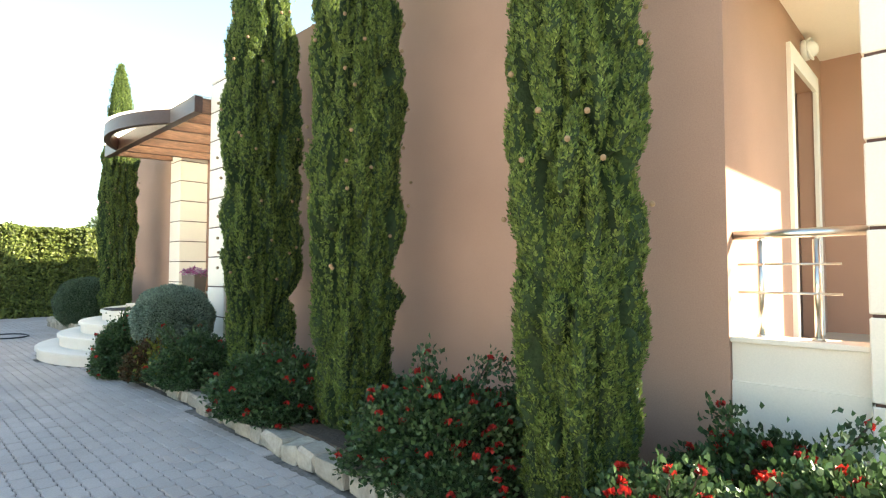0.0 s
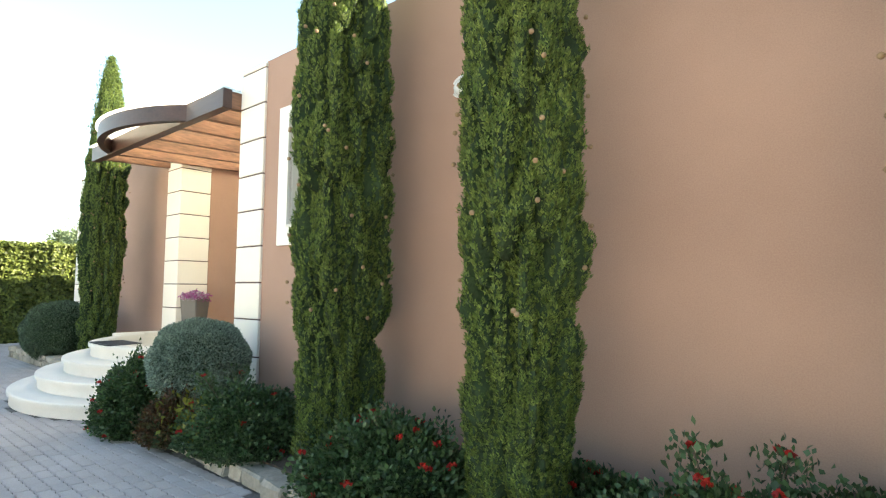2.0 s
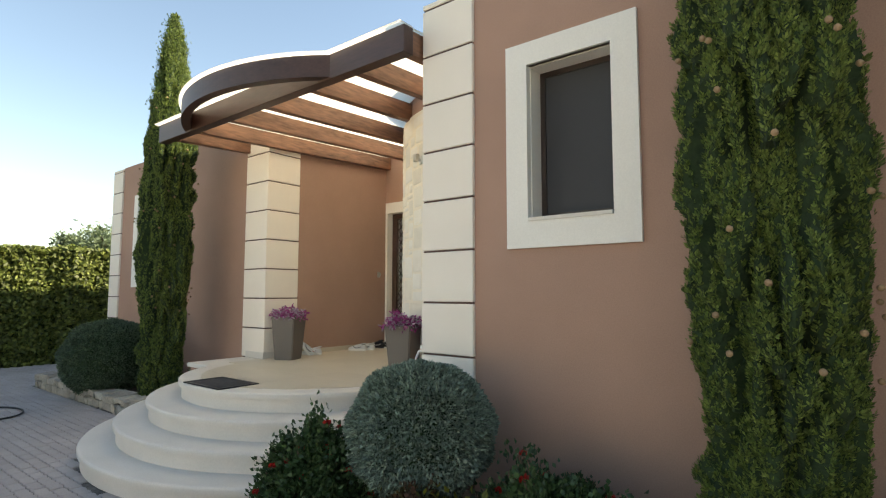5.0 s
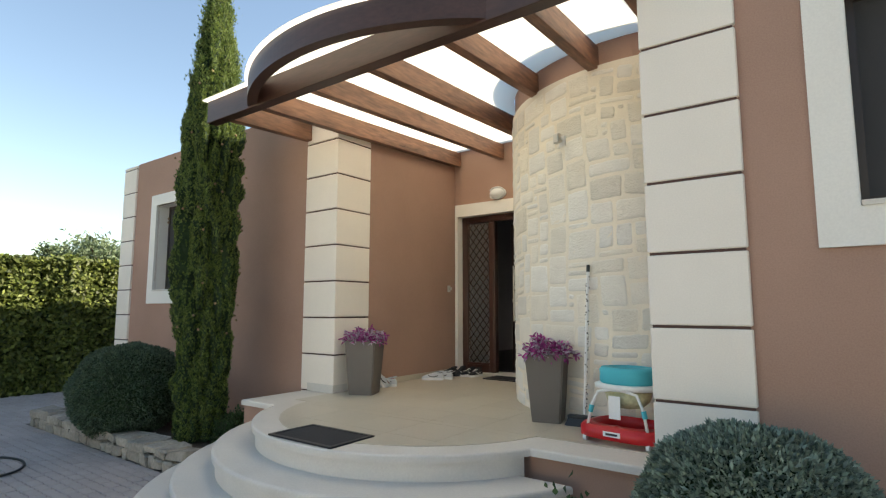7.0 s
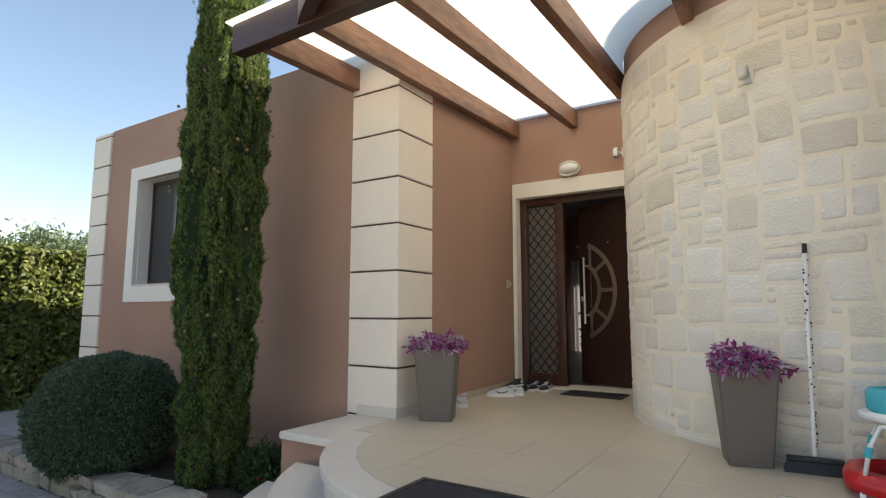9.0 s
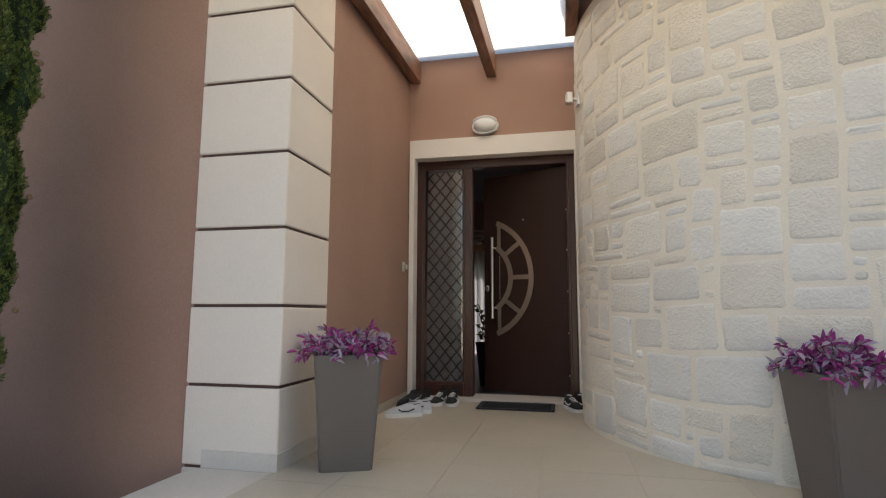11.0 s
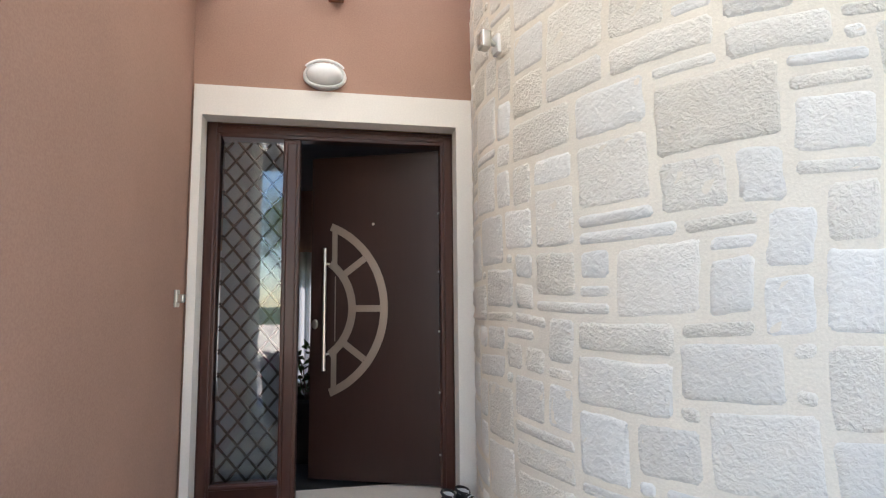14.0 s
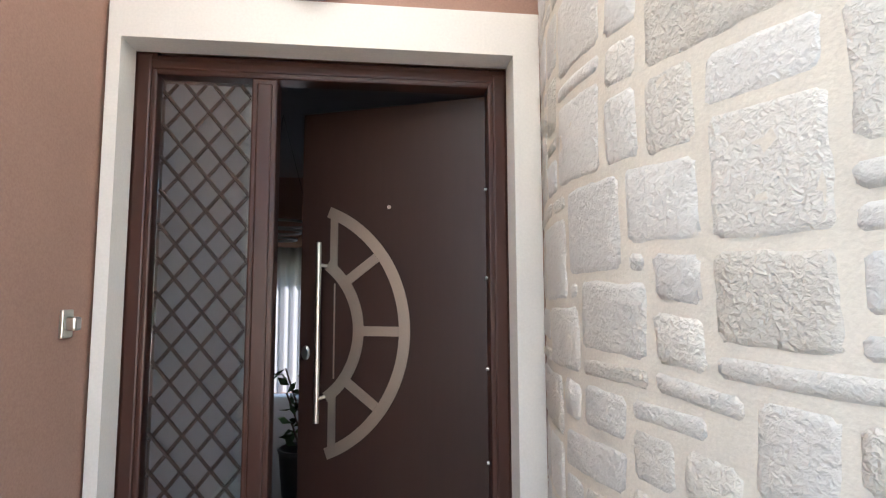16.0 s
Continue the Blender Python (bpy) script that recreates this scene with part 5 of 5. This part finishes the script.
blade = np.stack([p - along * ln / 2, p + across * wd / 2 + out * 0.008, p + along * ln / 2, p - across * wd / 2 + out * 0.008], axis=1)
quads_object("leaves", blade, HEDGELEAF, hedge, "glossy green leaves")["kind"] = "stuff"


def far_tree(at, size, height, seed, label, mat, n=5000):
    rng = np.random.default_rng(seed)
    t = thing("tree", at, label, "tree", "garden trees")
    bm = bmesh.new()
    tube(bm, [(0, 0, -0.1), (0.06, 0.03, height * 0.3), (0.0, 0.08, height * 0.6)], 0.12, 8)
    cl = []
    for k in range(16):
        d = unit(rng, 1)[0]
        d[2] = abs(d[2]) * 0.8
        c = np.array([d[0] * size, d[1] * size, height * 0.62 + d[2] * height * 0.38]) * np.array([rng.uniform(0.5, 1), rng.uniform(0.5, 1), 1])
        tube(bm, [(0, 0.05, height * 0.45), tuple(c * np.array([0.5, 0.5, 0.85])), tuple(c)], 0.03, 6)
        cl.append(c)
    part("trunk", bm, BARK, t)
    cl = np.array(cl)
    q = cl[rng.integers(0, len(cl), n)] + rng.normal(0, 1, (n, 3)) * size * np.array([0.24, 0.24, 0.18])
    quads_object("crown", leaves(q, rng.normal(0, 1, (n, 3)), 0.16, 0.07, rng), mat, t, "loose leafy crown")["kind"] = "stuff"
    return t


far_tree((-26.5, 8.1, 0), 1.2, 4.1, 51, "pale olive tree beyond the hedge", OLIVELEAF)
far_tree((-28.5, 7.2, 0), 0.9, 3.8, 52, "pale olive tree beyond the hedge", OLIVELEAF)
far_tree((-27.5, 2.6, 0), 1.0, 3.4, 53, "pale olive tree beyond the hedge", OLIVELEAF)
for i, (x, y, h) in enumerate(((-16, -13, 5.5), (-12.5, -14, 6.5), (-9, -13.5, 5.8), (-5.5, -14, 6.2), (-1, -13.5, 5.5), (4, -14, 6.0))):
    far_tree((x, y, 0), 2.0, h, 60 + i, "green garden tree across the drive", HEDGELEAF, 4200)
setting("garden_wall", boxes((-19, 6, -9.4, -9.15, -0.05, 1.15)), CREAM, "low cream garden wall across the drive", "wall")
setting("wall_end_east", boxes((6, 6.25, -9.4, 12.25, -0.05, 1.8)), CREAM, "cream garden wall closing the drive", "wall")

# hose lying on the drive
hose = bmesh.new()
tube(hose, [(-13.58 + 0.42 * math.cos(radians(a)) - 0.0006 * a, 1.97 + 0.3 * math.sin(radians(a)), 0.014) for a in range(-40, 300, 12)], 0.012)
tagged(bm_object("hose", hose, BLACKP), "thin dark hose curled on the paving", "hose")

# ---- stone pieces: kerbs, tower stones, pavers ----
rng = np.random.default_rng(90)


def rough_block(bm, sx, sy, sz, rng, amount=0.012, cuts=1):
    bmesh.ops.create_cube(bm, size=1, matrix=Matrix.Diagonal((sx, sy, sz, 1)))
    bmesh.ops.bevel(bm, geom=list(bm.edges), offset=min(sx, sy, sz) * 0.14, segments=1, affect="EDGES")
    for v in bm.verts:
        v.co += Vector(rng.normal(0, amount, 3))
    return bm


kr = setting("kerb_right", boxes((-6.9, -2.0, 2.42, 2.46, -0.03, 0.1)), MORTAR, "low kerb of rough pale stones along the bed", "kerb")
x = -6.85
while x < 1.4:
    w = rng.uniform(0.15, 0.36)
    xm = x + w / 2
    y = 2.33 - 0.062 * (xm + 6.5) * (1 if xm > -6.5 else -1.5)
    bm = rough_block(bmesh.new(), w - 0.012, rng.uniform(0.17, 0.25), 0.13, rng, 0.008)
    ob = bm_object("kerb_stone", bm, KERB, kr)
    ob.matrix_basis = pose(xm, y + 0.1, 0.045 + rng.uniform(-0.01, 0.015), rng.uniform(-3, 3), rng.uniform(-2, 2), rng.uniform(-8, 2))
    x += w
kl = setting("kerb_left", boxes((-15.6, -11.64, 3.03, 3.16, -0.03, 0.18)), MORTAR, "low retaining kerb of rough pale stones", "kerb")
for row in (0, 1):
    x = -15.7
    while x < -11.75:
        w = rng.uniform(0.10, 0.30) if row == 0 else rng.uniform(0.14, 0.36)
        high = rng.uniform(0.10, 0.135) if row == 0 else rng.uniform(0.08, 0.12)
        bm = rough_block(bmesh.new(), w - 0.012, 0.24 if row == 0 else 0.30, high, rng, 0.010)
        ob = bm_object("kerb_stone", bm, KERB, kl)
        ob.matrix_basis = pose(x + w / 2, 3.06 + 0.03 * row, 0.055 + 0.115 * row, rng.uniform(-4, 4), rng.uniform(-5, 5), rng.uniform(-6, 6))
        x += w

# tower stones: random ashlar on a fine grid of arc and height
Z0 = FLOOR + 0.012
A0, A1 = 158.0, 292.0
CW, CH = 0.074, 0.064
NX, NZ = int((A1 - A0) * math.pi * TR / 180 / CW), int((3.56 - Z0) / CH)
taken = np.zeros((NX, NZ), dtype=bool)
SIZES = ((4, 4), (3, 3), (4, 3), (3, 4), (4, 1), (4, 4), (5, 3), (2, 2), (2, 3), (5, 4), (3, 3), (4, 2), (3, 1), (2, 2), (5, 1), (5, 2))


def course(u, z):
    """Lets the courses wander, so that no joint runs dead level or plumb."""
    return u + 0.016 * math.sin(2.1 * z + 1.3 * u) + 0.010 * math.sin(5.3 * z - 2.0 * u), z + 0.014 * math.sin(1.7 * u + 0.9 * z) + 0.009 * math.sin(4.9 * u + 2.0 * z)


def tower_stone(u0, u1, z0, z1):
    """One roughly dressed stone with a worn, wavy rim, its face a little proud of the mortar."""
    ww, hh = u1 - u0, z1 - z0
    bm = bmesh.new()
    rough = rng.uniform(0.0008, 0.0030)
    face = rng.uniform(0.0015, 0.0055)
    iu = min(0.011, 0.16 * min(ww, hh))
    nu, nv = max(2, round(ww / 0.055)), max(2, round(hh / 0.055))
    us = [0, iu] + [2 * iu + (ww - 4 * iu) * k / nu for k in range(nu + 1)] + [ww - iu, ww]
    vs = [0, iu] + [2 * iu + (hh - 4 * iu) * k / nv for k in range(nv + 1)] + [hh - iu, hh]
    jit = rng.normal(0, 0.0042, (len(vs), len(us), 2))
    jit *= min(1.0, min(ww, hh) / 0.13)
    jit[1:-1, 1:-1] *= 0.4
    skew = rng.normal(0, 0.006, 2)
    grid = []
    for iz, v in enumerate(vs):
        row = []
        for ix, u in enumerate(us):
            du, dv = min(ix, len(us) - 1 - ix), min(iz, len(vs) - 1 - iz)
            rim = du == 0 or dv == 0
            pull = iu * (0.9 if du + dv == 0 else 0.35 if du + dv == 1 else 0.45 if du == dv == 1 else 0.0)
            pu = u + math.copysign(min(pull, 0.25 * ww), ww / 2 - u) + skew[0] * (v / hh - 0.5) + jit[iz, ix, 0]
            pv = v + math.copysign(min(pull, 0.25 * hh), hh / 2 - v) + skew[1] * (u / ww - 0.5) + jit[iz, ix, 1]
            r = TR + (-0.0055 if rim else 0.4 * face if du == 1 or dv == 1 else face + rng.normal(0, rough))
            cu, cz = course(u0 + pu, z0 + pv)
            ang = radians(A0) + cu / TR
            row.append(bm.verts.new((TC.x + r * math.cos(ang), TC.y + r * math.sin(ang), cz)))
        grid.append(row)
    for iz in range(len(vs) - 1):
        for ix in range(len(us) - 1):
            bm.faces.new((grid[iz][ix], grid[iz][ix + 1], grid[iz + 1][ix + 1], grid[iz + 1][ix]))
    bm_object("stone", bm, STONE, tower, True)


for iz in range(NZ):
    for ix in range(NX):
        if taken[ix, iz]:
            continue
        w, h = SIZES[rng.integers(0, len(SIZES))]
        w, h = min(w, NX - ix), min(h, NZ - iz)
        free = 1
        while free < w and not taken[ix + free, iz]:
            free += 1
        w = free
        h = 1 if w == 1 else min(h, w + 1)
        while h > 1 and taken[ix : ix + w, iz : iz + h].any():
            h -= 1
        if NX - ix - w == 1:
            w += 1
        taken[ix : ix + w, iz : iz + h] = True
        if w * h == 1 and rng.random() < 0.3:
            continue
        g = rng.uniform(0.005, 0.010)
        tower_stone(ix * CW + g, (ix + w) * CW - g, Z0 + iz * CH + g * 0.9, Z0 + (iz + h) * CH - g * 0.9)

# pavers: basket of small blocks laid in running courses along the drive
PL, PW = 0.2, 0.1


def paver_mesh():
    """Interlocking block: the long sides zigzag, so that the courses mesh."""
    bm = bmesh.new()
    kink, gap, c = 0.011, 0.0028, 0.006
    xs = [-PL / 2 + PL * k / 4 for k in range(5)]
    zig = [kink * (1 if k % 2 else -1) / 2 for k in range(5)]

    def ring(inset, z):
        pts = [(x, -PW / 2 + inset + d) for x, d in zip(xs, zig)] + [(x, PW / 2 - inset + d) for x, d in zip(xs[::-1], zig[::-1])]
        return [bm.verts.new((math.copysign(min(abs(x), PL / 2 - inset), x) if x else 0.0, y, z)) for x, y in pts]

    lo, mi, hi = ring(gap, -0.03), ring(gap, -c), ring(gap + c, 0)
    for p, q in ((lo, mi), (mi, hi)):
        for i in range(10):
            bm.faces.new((p[i], p[(i + 1) % 10], q[(i + 1) % 10], q[i]))
    bm.faces.new(hi)
    me = bpy.data.meshes.new("paver")
    bm.to_mesh(me)
    bm.free()
    me.materials.append(PAVER)
    return me


pav = paver_mesh()
base_v = np.array([v.co[:] for v in pav.vertices])
base_f = [tuple(p.vertices) for p in pav.polygons]
drive = bpy.data.objects["driveway"]
all_v, all_f = [], []
made = 0
for iy in range(0, 80):
    y = -3.2 + PW * iy
    for ix in range(0, 103):
        x = -18.8 + PL * ix + (PL / 2 if iy % 2 else 0)
        limit = 2.3 - 0.062 * (x + 6.5) if x > -6.5 else 2.3
        if x < -11.5:
            limit = 2.97 if x > -15.9 else 4.7
        if y > limit - 0.02 or (x - CX) ** 2 + (y - CY) ** 2 < 2.29 ** 2 or x > 1.6:
            continue
        z, t = rng.normal(0, 0.0015), rng.normal(0, 0.6)
        near = -6.6 < x < -2.6 and 0.75 < y
        if near and made < 300:
            ob = new("paver", pav)
            ob.parent = drive
            ob.matrix_basis = pose(x, y, z, 0, 0, t)
            made += 1
        else:
            c, s = math.cos(radians(t)), math.sin(radians(t))
            w = base_v @ np.array([[c, s, 0], [-s, c, 0], [0, 0, 1]]) + np.array([x, y, z])
            k = len(all_v) * len(base_v)
            all_f.extend(tuple(i + k for i in f) for f in base_f)
            all_v.append(w)
me = bpy.data.meshes.new("paving_rest")
me.from_pydata(np.concatenate(all_v).tolist(), [], all_f)
me.materials.append(PAVER_J)
rest = new("paving_rest", me)
rest.parent = drive
rest["kind"] = "stuff"
